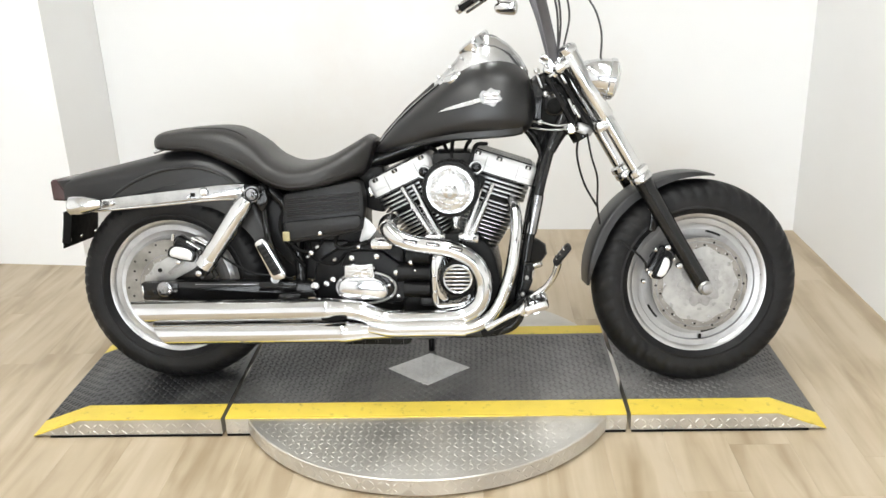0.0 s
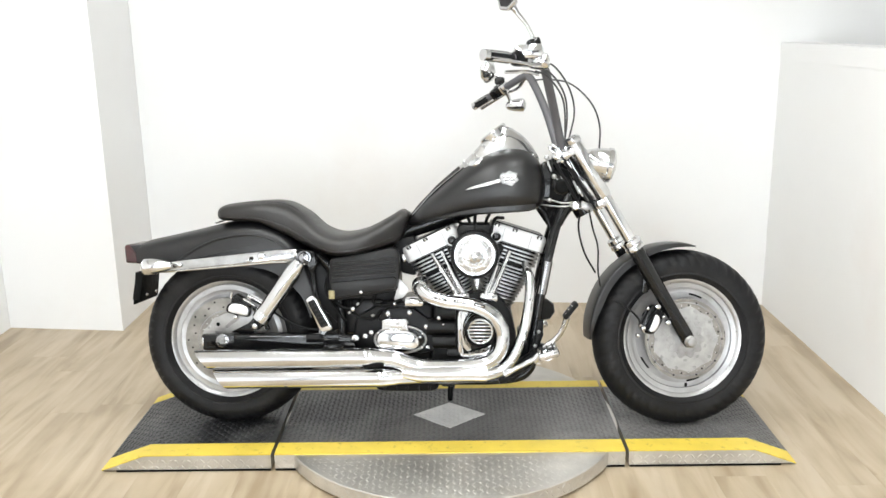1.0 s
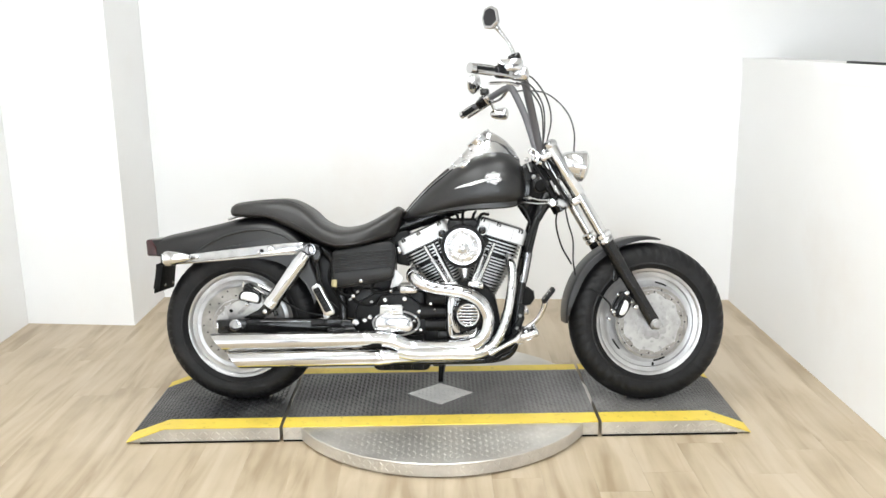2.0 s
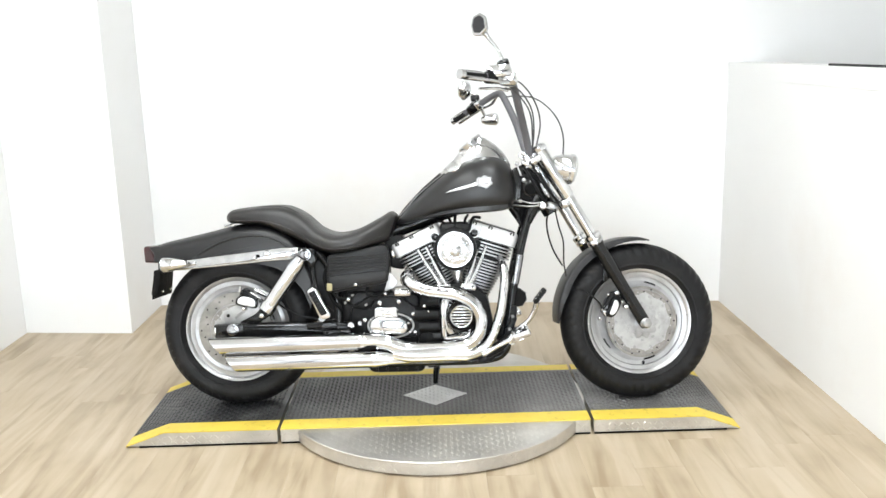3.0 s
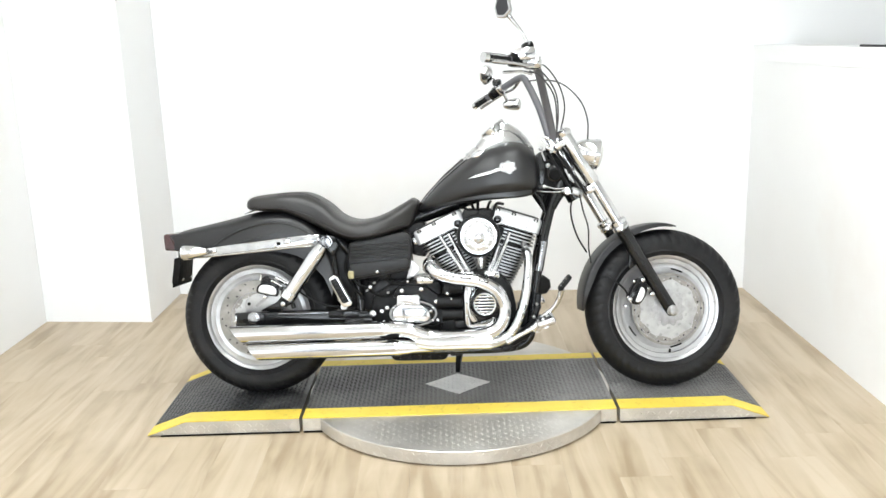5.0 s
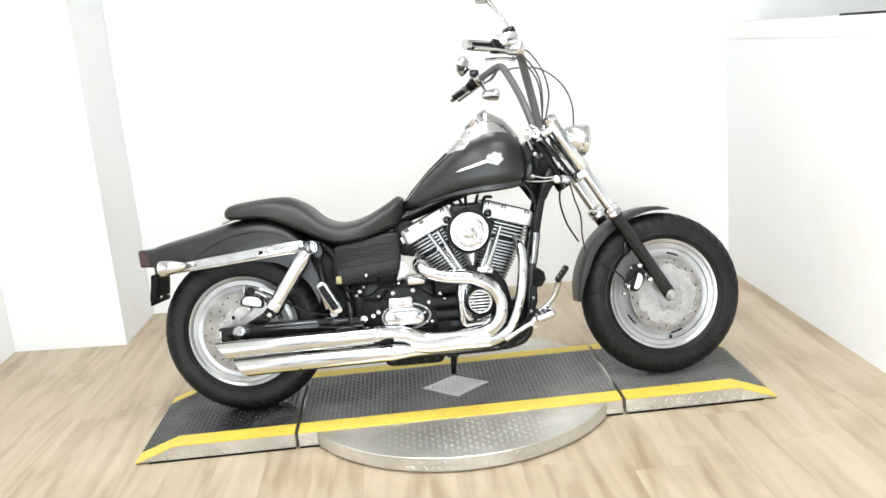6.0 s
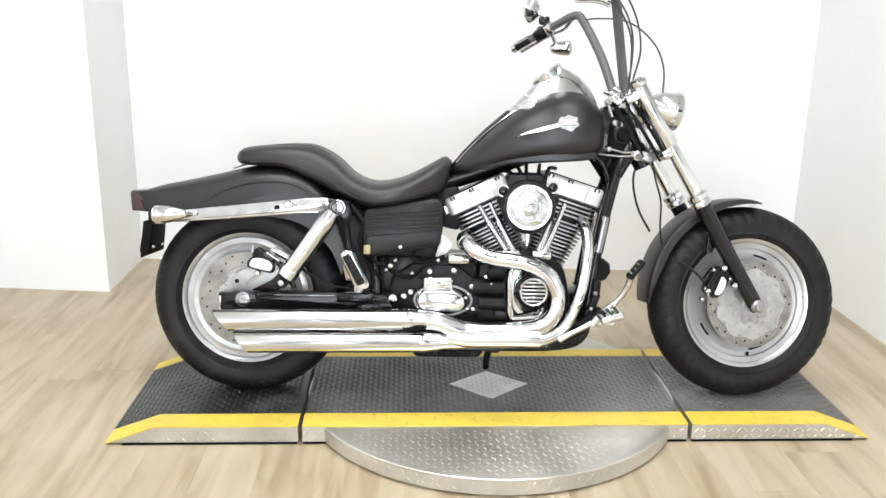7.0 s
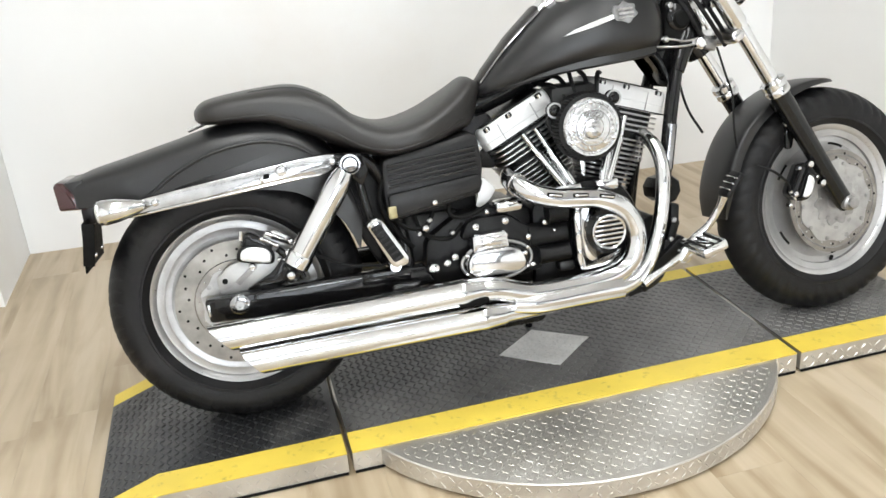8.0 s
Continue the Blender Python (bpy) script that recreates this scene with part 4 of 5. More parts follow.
for s in (-1, 1):
    bm = plate(rounded([(-1.02, 0.6035), (-0.9, 0.618), (-0.6, 0.650), (-0.535, 0.652), (-0.50, 0.642), (-0.49, 0.622), (-0.55, 0.6035), (-0.62, 0.600), (-1.02, 0.567)], 0.008), s * 0.125, s * 0.147, 0.006)
    strut = part("fender_strut", bm, STRUT_CHROME, bike, "polished chrome mudguard strut")
    for u, w, r in ((-0.945, 0.596, 0.008), (-0.652, 0.628, 0.014), (-0.70, 0.612, 0.006), (-0.53, 0.632, 0.009)):
        part("bolt", bolt(u, s * 0.147, w, r, 0.009, (0, s, 0)), CHROME, strut, "chrome bolt")
    part("lower_lip", tube([(-1.0, s * 0.147, 0.572), (-0.8, s * 0.147, 0.5885), (-0.63, s * 0.147, 0.603), (-0.56, s * 0.147, 0.6055)], 0.0035, 8), CHROME, strut, "rolled lower edge")
    part("notch", box(-0.688, s * 0.1465, 0.6195, 0.014, 0.006, 0.012, 0.002), DARK, strut, "dark notch")
    sig = part("turn_signal", lathe([(0.004, 0.0), (0.012, 0.004), (0.02, 0.03), (0.027, 0.06), (0.03, 0.09), (0.028, 0.096), (0.029, 0.1)], (-0.965, s * 0.165, 0.597), (-0.99, 0, -0.05), 28), CHROME, bike, "chrome bullet turn signal")
    part("lens", lathe([(0.027, 0.098), (0.022, 0.106), (0.008, 0.11)], (-0.965, s * 0.165, 0.597), (-0.99, 0, -0.05), 24), CLEAR_LENS, sig, "clear signal lens")
    part("stalk", tube([(-0.99, s * 0.14, 0.592), (-1.005, s * 0.16, 0.594)], 0.009, 10, smooth=False), CHROME, sig)
    sh = part("shock_absorber", lathe([(0.022, 0.0), (0.027, 0.004), (0.0295, 0.02), (0.0295, 0.2), (0.026, 0.23), (0.02, 0.25)], (-0.654, s * 0.186, 0.408), (0.585, 0, 0.811), 32), CHROME, bike, "chrome-sleeved rear shock absorber")
    part("collar", lathe([(0.027, 0), (0.032, 0.003), (0.032, 0.03), (0.03, 0.034)], (-0.656, s * 0.186, 0.405), (0.585, 0, 0.811), 32), CHROME, sh, "chrome adjuster collar")
    part("upper_eye", lathe([(0.026, -0.03), (0.026, 0.004), (0.024, 0.007), (0.0165, 0.0075), (0.0165, 0.011), (0.009, 0.0115), (0.009, 0.02), (0.004, 0.0205)], (-0.494, s * 0.178, 0.624), (0, s, 0), 32), SMOKED, sh, "dark chrome upper shock bolt")
    part("bolt_ring", lathe([(0.0165, 0), (0.02, 0), (0.02, 0.002), (0.0165, 0.002)], (-0.494, s * (0.178 + 0.0086), 0.624), (0, s, 0), 28, cyclic=True), DARK, sh)
    part("lower_eye", lathe([(0.02, -0.03), (0.02, 0.014), (0.013, 0.018), (0.012, 0.026), (0.005, 0.028)], (-0.668, s * 0.178, 0.388), (0, s, 0), 24), GLOSS_BLACK, sh)
    part("lower_bolt", bolt(-0.668, s * 0.195, 0.388, 0.011, 0.012, (0, s, 0)), CHROME, sh, "chrome bolt")
    part("shock_mount", plate(rounded([(-0.53, 0.65), (-0.46, 0.645), (-0.45, 0.60), (-0.47, 0.565), (-0.50, 0.6)], 0.01), s * 0.12, s * 0.165, 0.005), GLOSS_BLACK, bike)

# number plate holder, blank
bm = box(-1.124, 0, 0.508, 0.005, 0.23, 0.118, 0.002, ty(-6))
box(-1.113, -0.113, 0.515, 0.026, 0.004, 0.1, 0.001, ty(-10), bm)
pl = part("plate_holder", bm, DARK, bike, "empty black number plate holder")
for v in (-0.085, -0.01, 0.085):
    part("bolt", bolt(-1.125, v, 0.472, 0.006, 0.006, (1, 0, 0)), CHROME, pl)
part("plate_bracket", box(-1.115, 0, 0.575, 0.03, 0.08, 0.05, 0.006), PLASTIC, bike)
part("inner_fender", plate(rounded([(-0.62, 0.6), (-0.45, 0.605), (-0.385, 0.50), (-0.37, 0.36), (-0.44, 0.34), (-0.49, 0.44), (-0.56, 0.53)], 0.02), -0.1, 0.1, 0.012), WRINKLE, bike)

# swing arm
for s in (-1, 1):
    arm = part("swing_arm", plate(rounded([(-0.872, 0.29), (-0.878, 0.345), (-0.76, 0.347), (-0.60, 0.352), (-0.34, 0.345), (-0.32, 0.30), (-0.42, 0.284), (-0.74, 0.284)], 0.008), s * 0.112, s * 0.15, 0.006), GLOSS_BLACK, bike, "gloss black swing arm")
    part("axle_block", box(-0.806, s * 0.15, 0.327, 0.1, 0.012, 0.04, 0.003), GLOSS_BLACK, arm)
    part("axle_washer", lathe([(0.0235, 0), (0.0235, 0.003), (0.0215, 0.0042), (0.008, 0.0042)], (-0.797, s * 0.156, 0.327), (0, s, 0), 24), SMOKED, arm, "dark steel washer")
    part("axle_nut", lathe([(0.0125, 0), (0.0125, 0.006), (0.011, 0.0075), (0.0065, 0.0075), (0.006, 0.001), (0.001, 0.001)], (-0.797, s * 0.16, 0.327), (0, s, 0), 6), STEEL, arm, "grey axle nut")
    part("arm_rail", box(-0.6, s * 0.151, 0.341, 0.2, 0.006, 0.005, 0.0015), SMOKED, arm, "dark chrome rail on the swing arm")
    part("arm_step", box(-0.44, s * 0.151, 0.335, 0.12, 0.01, 0.03, 0.004), GLOSS_BLACK, arm)
part("axle_slot", box(-0.87, -0.1505, 0.322, 0.006, 0.004, 0.03, 0.001), CHROME_DULL, bike)
bracket = part("brake_bracket", plate(rounded([(-0.84, 0.345), (-0.845, 0.385), (-0.81, 0.415), (-0.76, 0.425), (-0.70, 0.435), (-0.67, 0.41), (-0.70, 0.375), (-0.74, 0.345)], 0.014), -0.112, -0.1, 0.003), CARRIER, bike, "silver rear brake bracket")
part("tab", plate(rounded([(-0.802, 0.372), (-0.752, 0.412), (-0.742, 0.402), (-0.792, 0.362)], 0.005), -0.1165, -0.11, 0.002), STEEL, bracket, "grey raised tab")
part("bracket_ear", plate(rounded([(-0.725, 0.445), (-0.72, 0.478), (-0.69, 0.486), (-0.655, 0.462), (-0.648, 0.43), (-0.68, 0.42)], 0.01), -0.112, -0.095, 0.005), STEEL, bracket, "grey cast ear of the bracket")
part("guide_pin", tube([(-0.712, -0.118, 0.482), (-0.668, -0.118, 0.455)], 0.006, 12, smooth=False), CHROME_DULL, bracket, "worn chrome guide pin")
part("hole", lathe([(0.007, 0), (0.007, 0.0015)], (-0.825, -0.1125, 0.378), (0, -1, 0), 14), DARK, bracket)
part("brake_arm", plate(rounded([(-0.78, 0.35), (-0.71, 0.385), (-0.68, 0.42), (-0.655, 0.41), (-0.66, 0.375), (-0.70, 0.345)], 0.01), -0.126, -0.113, 0.004), GLOSS_BLACK, bike)
part("brake_anchor", tube([(-0.69, -0.125, 0.44), (-0.655, -0.13, 0.40), (-0.64, -0.13, 0.36)], 0.009, 10), GLOSS_BLACK, bike)
part("brake_line", tube([(-0.70, -0.125, 0.47), (-0.64, -0.13, 0.44), (-0.58, -0.13, 0.40), (-0.52, -0.125, 0.37), (-0.4, -0.12, 0.352)], 0.004, 8), SOFT_RUBBER, bike, "black rear brake line")
for s in (-1, 1):
    peg = part("passenger_peg", plate(rounded([(-0.483, 0.486), (-0.462, 0.502), (-0.442, 0.494), (-0.389, 0.394), (-0.393, 0.378), (-0.425, 0.372), (-0.436, 0.382)], 0.009), s * 0.215, s * 0.24, 0.008), CHROME, bike, "folded chrome passenger footpeg")
    part("pad", plate(rounded([(-0.474, 0.478), (-0.45, 0.487), (-0.402, 0.397), (-0.427, 0.388)], 0.007), s * 0.237, s * 0.246, 0.003), SOFT_RUBBER, peg, "black rubber pad")
    for k in range(7):
        c = (k + 0.5) / 7
        part("pad_rib", box(-0.462 + 0.0475 * c, s * 0.2465, 0.4825 - 0.09 * c, 0.022, 0.003, 0.0045, 0.001, ty(28)), PLASTIC, peg)
    part("peg_mount", tube([(-0.43, s * 0.13, 0.372), (-0.425, s * 0.2, 0.372), (-0.424, s * 0.235, 0.378)], 0.014, 12), CHROME, peg)
    part("peg_bracket", tube([(-0.475, s * 0.14, 0.58), (-0.46, s * 0.15, 0.48), (-0.425, s * 0.14, 0.37)], 0.011, 10), GLOSS_BLACK, bike)

# battery side cover
cov = part("side_cover", plate(rounded([(-0.414, 0.617), (-0.19, 0.655), (-0.172, 0.645), (-0.164, 0.575), (-0.175, 0.505), (-0.19, 0.497), (-0.40, 0.462), (-0.415, 0.47), (-0.42, 0.546)], 0.014), -0.135, -0.07, 0.012), PLASTIC, bike, "ribbed black plastic battery cover")
for k in range(5):
    z = 0.553 + k * 0.0125
    part("rib", box(-0.292, -0.1365, z + 0.006, 0.225, 0.014, 0.0075, 0.003, ty(4.5)), PLASTIC, cov)
part("lower_step", plate(rounded([(-0.41, 0.532), (-0.18, 0.553), (-0.172, 0.53), (-0.182, 0.512), (-0.395, 0.475), (-0.41, 0.482)], 0.01), -0.15, -0.13, 0.006), PLASTIC, cov)
part("label_plate", box(-0.405, -0.153, 0.490, 0.022, 0.006, 0.03, 0.003), BRASS, bike, "small tarnished tag")
part("battery_box", box(-0.29, 0.0, 0.55, 0.23, 0.14, 0.2, 0.012), PLASTIC, bike)

# ---- engine ----
CRANK = Vector((0.122, 0, 0.262))
case = part("crankcase", plate(rounded([(-0.06, 0.205), (0.20, 0.195), (0.24, 0.25), (0.245, 0.34), (0.225, 0.43), (0.185, 0.48), (0.12, 0.495), (0.03, 0.49), (-0.05, 0.45)], 0.025), -0.13, 0.13, 0.012), WRINKLE, bike, "black engine crankcase")
gear = part("gearbox", plate(rounded([(-0.34, 0.25), (-0.30, 0.2), (-0.06, 0.205), (-0.05, 0.45), (-0.12, 0.465), (-0.24, 0.455), (-0.33, 0.40)], 0.025), -0.12, 0.12, 0.012), WRINKLE, bike, "black gearbox case")


def cylinder(lean, shift, name):
    """Finned barrel with head fins and a rocker cover, leaning by so many degrees."""
    d = Vector((math.sin(radians(lean)), 0, math.cos(radians(lean))))
    turn = Matrix.Rotation(radians(lean), 3, "Y")

    def at(h, du=0.0, v=0.0):
        return CRANK + Vector((shift, 0, 0)) + d * (h - 0.014) + turn @ Vector((du, v, 0))

    def square(h0, h1, su, sv, r, material, nm, parent, label="", k=5):
        base = []
        for cx, cy, a0 in ((su - r, sv - r, 0), (-su + r, sv - r, 90), (-su + r, -sv + r, 180), (su - r, -sv + r, 270)):
            for i in range(k):
                a = radians(a0 + 90 * i / (k - 1))
                base.append((cx + r * math.cos(a), cy + r * math.sin(a)))
        b = bmesh.new()
        rings(b, [[at(h, x * f, y * f) for x, y in base] for h, f in h0])
        return part(nm, b, material, parent, label)

    barrel = square([(0.15, 0.95), (0.21, 1), (0.37, 1.32)], None, 0.057, 0.062, 0.03, WRINKLE, name, bike, "black finned cylinder with bright fin edges")
    for i in range(12):
        h = 0.212 + i * 0.0125
        s = 0.064 + 0.03 * i / 11
        square([(h, 0.96), (h + 0.001, 1), (h + 0.0038, 1), (h + 0.0048, 0.96)], None, s, 0.089, 0.035, FIN_EDGE, "fin", barrel)
    head = square([(0.368, 1), (0.43, 1)], None, 0.086, 0.084, 0.03, WRINKLE, "head", barrel, "black cylinder head")
    for i in range(4):
        h = 0.374 + i * 0.0135
        square([(h, 0.98), (h + 0.001, 1), (h + 0.0042, 1), (h + 0.005, 0.98)], None, 0.098, 0.098, 0.03, FIN_EDGE, "head_fin", head)
    rock = square([(0.428, 0.97), (0.431, 1), (0.448, 1), (0.4485, 0.985), (0.4505, 0.985), (0.451, 1), (0.474, 0.995), (0.483, 0.975), (0.488, 0.93)], None, 0.105, 0.094, 0.018, SATIN_SILVER, "rocker_cover", bike, "silver rocker cover")
    for du in (-0.048, 0.05):
        square([(0.432, 1), (0.479, 0.985)], None, 0.0012, 0.0972, 0.0005, STEEL, "joint", rock, k=2).location = tuple(turn @ Vector((du, 0, 0)))
    for du in (-0.078, -0.012, 0.078):
        part("recess", box(*at(0.481, du, -0.0905), 0.018, 0.011, 0.012, 0.003, turn), WRINKLE, rock, "dark bolt recess in the rocker cover")
        part("recess_bolt", lathe([(0.005, -0.004), (0.005, 0.005), (0.003, 0.007)], at(0.479, du, -0.093), tuple(d), 8), CHROME, rock, "chrome bolt")
    part("gasket", box(*at(0.4305, 0, 0), 0.212, 0.19, 0.003, 0.001, turn), WRINKLE, rock, "thin black gasket line")
    if lean < 0:
        part("end_block", box(*at(0.455, math.copysign(0.113, lean), -0.05), 0.02, 0.05, 0.03, 0.006, turn), CHROME_DULL, rock, "small cast end block")
    square([(0.4845, 0.9), (0.492, 0.88)], None, 0.1, 0.09, 0.018, WRINKLE, "top_gasket", rock)
    for du in (-0.075, 0.0, 0.075):
        p = at(0.477, du, -0.078)
        part("bolt", lathe([(0.009, -0.006), (0.009, 0.007), (0.006, 0.01)], p, tuple(d), 12), CHROME, rock, "chrome bolt")
    return d, turn


cylinder(-25.5, 0.013, "rear_cylinder")
cylinder(18.0, -0.014, "front_cylinder")
for (u0, w0), (u1, w1) in (((-0.052, 0.63), (0.038, 0.488)), ((-0.018, 0.64), (0.06, 0.488)), ((0.191, 0.648), (0.138, 0.485)), ((0.221, 0.64), (0.154, 0.485))):
    a, b = Vector((u0, -0.116, w0)), Vector((u1, -0.142, w1))
    rod = part("pushrod_tube", tube([a, a.lerp(b, 0.38), a.lerp(b, 0.40), a.lerp(b, 0.98)], [0.008, 0.008, 0.0115, 0.0115], 14, smooth=False), CHROME, bike, "chrome pushrod tube")
    part("collar", tube([a.lerp(b, 0.36), a.lerp(b, 0.42)], 0.0125, 14, smooth=False), CHROME, rod)
for u in (0.048, 0.147):
    part("tappet_block", box(u, -0.135, 0.478, 0.062, 0.04, 0.03, 0.008), CHROME, bike, "chrome tappet block")
part("centre_post", plate([(0.098, 0.57), (0.115, 0.57), (0.112, 0.505), (0.106, 0.49), (0.1, 0.505)], -0.1, -0.09, 0.002), CHROME, bike)

# intake and air cleaner
part("intake", box(0.10, -0.04, 0.69, 0.13, 0.12, 0.09, 0.02), PLASTIC, bike)
air = part("air_cleaner", lathe([(0.06, 0.0), (0.085, 0.004), (0.086, 0.01), (0.086, 0.05), (0.083, 0.056), (0.07, 0.058)], (0.099, -0.135, 0.633), (0, -1, 0), 120, ripple=-0.0035), SOFT_RUBBER, bike, "pleated black air filter", 25)
part("back_plate", plate(rounded([(0.0, 0.655), (0.015, 0.668), (0.19, 0.668), (0.203, 0.655), (0.17, 0.59), (0.10, 0.556), (0.03, 0.59)], 0.02), -0.142, -0.128, 0.004), WRINKLE, air)
cap = part("cover", lathe([(0.072, 0.0), (0.0725, 0.008), (0.069, 0.013), (0.064, 0.013), (0.0625, 0.0112), (0.0605, 0.0112), (0.058, 0.0145), (0.045, 0.0175), (0.0435, 0.0155), (0.042, 0.0155), (0.0405, 0.0182), (0.028, 0.0195), (0.026, 0.018), (0.012, 0.019)], (0.099, -0.191, 0.633), (0, -1, 0), 64), AIR_CHROME, air, "domed chrome air cleaner cover")
part("boss", lathe([(0.024, 0), (0.022, 0.006), (0.014, 0.01), (0.004, 0.011)], (0.099, -0.208, 0.630), (0, -1, 0), 28), AIR_CHROME, cap, "raised round boss")
for du, dw, sx, sz, t in ((-0.008, 0.006, 0.012, 0.006, 20), (0.009, 0.006, 0.012, 0.006, -20), (0.0, -0.008, 0.016, 0.005, 0), (0.0, -0.014, 0.011, 0.004, 0), (0.0, 0.015, 0.014, 0.004, 0)):
    part("relief", box(0.099 + du, -0.218, 0.630 + dw, sx, 0.006, sz, 0.0015, ty(t)), STEEL, cap)
for i in range(26):
    a = radians(20 + i * 320 / 25 - 70)
    tall = (0.011, 0.0085, 0.0105, 0.009)[i % 4]
    part("stud", box(0.099 + 0.0505 * math.cos(a), -0.2055, 0.633 + 0.0505 * math.sin(a), 0.0062, 0.005, tall, 0.0012, ty(90 - math.degrees(a))), STEEL if i % 3 else CHROME_DULL, cap)
for k in range(3):
    a = radians(90 + 120 * k)
    part("screw", bolt(0.099 + 0.0615 * math.cos(a), -0.203, 0.633 + 0.0615 * math.sin(a), 0.006, 0.005), CHROME, cap)
for u, w in ((0.02, 0.682), (0.174, 0.694)):
    part("breather", lathe([(0.019, 0), (0.019, 0.014), (0.012, 0.02), (0.006, 0.021)], (u, -0.15, w), (0, -1, 0), 18), GLOSS_BLACK, air)
    part("breather_ring", lathe([(0.015, 0), (0.0195, 0), (0.0195, 0.004), (0.015, 0.004)], (u, -0.165, w), (0, -1, 0), 24, cyclic=True), STEEL, air, "grey breather ring")
for p in (((0.03, -0.03, 0.74), (0.05, -0.08, 0.735), (0.075, -0.1, 0.70)), ((0.06, 0.0, 0.76), (0.075, -0.06, 0.75), (0.09, -0.09, 0.71)), ((0.15, 0.0, 0.76), (0.14, -0.07, 0.745), (0.13, -0.1, 0.70)), ((0.20, -0.02, 0.75), (0.17, -0.08, 0.75), (0.155, -0.1, 0.70)), ((0.1, -0.06, 0.77), (0.098, -0.09, 0.73), (0.1, -0.1, 0.7))):
    part("hose", tube(p, 0.006, 8), SOFT_RUBBER, bike, "black hose under the tank")

# cam cover with slatted round cover
part("cam_chest", plate(rounded([(0.038, 0.305), (0.05, 0.272), (0.15, 0.270), (0.182, 0.30), (0.196, 0.36), (0.185, 0.425), (0.15, 0.452), (0.048, 0.448), (0.036, 0.42)], 0.018), -0.185, -0.125, 0.008), GLOSS_BLACK, bike, "gloss black cam cover")
part("cam_edge", plate(rounded([(0.04, 0.30), (0.05, 0.276), (0.06, 0.29), (0.056, 0.31), (0.055, 0.42), (0.06, 0.444), (0.045, 0.44), (0.038, 0.41)], 0.006), -0.192, -0.18, 0.003), CHROME, bike, "chrome cam cover edge")
part("cam_edge", plate(rounded([(0.05, 0.29), (0.055, 0.276), (0.145, 0.282), (0.155, 0.318), (0.144, 0.318), (0.138, 0.296), (0.062, 0.29)], 0.004), -0.194, -0.18, 0.003), CHROME, bike, "chrome cam cover edge")
part("cam_flank", plate(rounded([(0.052, 0.436), (0.075, 0.45), (0.1, 0.449), (0.075, 0.425), (0.063, 0.395), (0.061, 0.36), (0.07, 0.33), (0.092, 0.304), (0.07, 0.298), (0.056, 0.315), (0.05, 0.36), (0.05, 0.40)], 0.008), -0.204, -0.18, 0.006), CHROME, bike, "chrome cam cover flank")
derby = part("timer_cover", lathe([(0.056, 0), (0.056, 0.02), (0.05, 0.026), (0.046, 0.03)], (0.117, -0.185, 0.372), (0, -1, 0), 40), GLOSS_BLACK, bike, "round black timing cover")
part("ring", lathe([(0.038, 0.0), (0.0445, 0.0), (0.0445, 0.008), (0.042, 0.011), (0.038, 0.009)], (0.117, -0.212, 0.372), (0, -1, 0), 40, cyclic=True), CHROME, derby, "chrome ring")
for k in range(6):
    z = -0.029 + k * 0.0116
    part("slat", box(0.117, -0.217, 0.372 + z, 2 * math.sqrt(0.0385 ** 2 - z * z), 0.008, 0.0062, 0.002), CHROME, derby, "chrome slat")
for u, w in ((0.046, 0.43), (0.045, 0.373), (0.046, 0.325), (0.165, 0.43), (0.178, 0.315)):
    part("bolt", bolt(u, -0.19, w, 0.0055, 0.007), CHROME, bike, "chrome bolt")

# gearbox side: chrome cover, bracket and bolts
part("gearbox_plate", plate(rounded([(-0.245, 0.395), (-0.225, 0.435), (-0.20, 0.442), (-0.12, 0.442), (-0.09, 0.42), (-0.055, 0.395), (-0.04, 0.29), (-0.10, 0.28), (-0.16, 0.30), (-0.20, 0.39)], 0.012), -0.15, -0.118, 0.005), WRINKLE, bike, "black gearbox plate")
OVAL = [(-0.163 + 0.09 * math.cos(math.pi * k / 16), 0.334 + 0.048 * math.sin(math.pi * k / 16)) for k in range(32)]
tc = part("gearbox_cover", plate(OVAL, -0.168, -0.145, 0.006), GLOSS_BLACK, bike, "oval gearbox end cover")
part("cover_ring", tube([(u, -0.168, w) for u, w in OVAL + OVAL[:1]], 0.0042, 10, 2), STEEL, tc, "grey rim round the cover")
part("raised_box", plate(rounded([(-0.246, 0.325), (-0.24, 0.356), (-0.222, 0.372), (-0.13, 0.373), (-0.1, 0.354), (-0.092, 0.322), (-0.112, 0.3), (-0.228, 0.303)], 0.014), -0.2, -0.165, 0.011), CHROME, tc, "polished chrome raised centre")
part("cover_block", plate(rounded([(-0.226, 0.366), (-0.224, 0.408), (-0.138, 0.411), (-0.132, 0.366)], 0.006), -0.192, -0.15, 0.006), CHROME, tc, "chrome upper block")
for k in range(3):
    part("rib", box(-0.178, -0.1925, 0.376 + 0.011 * k, 0.075, 0.005, 0.0035, 0.0012), CHROME, tc)
for k in range(6):
    part("rim_bolt", bolt(-0.163 + 0.09 * math.cos(k * 1.047 + 0.5), -0.172, 0.334 + 0.048 * math.sin(k * 1.047 + 0.5), 0.0055, 0.006), CHROME, tc, "chrome bolt")
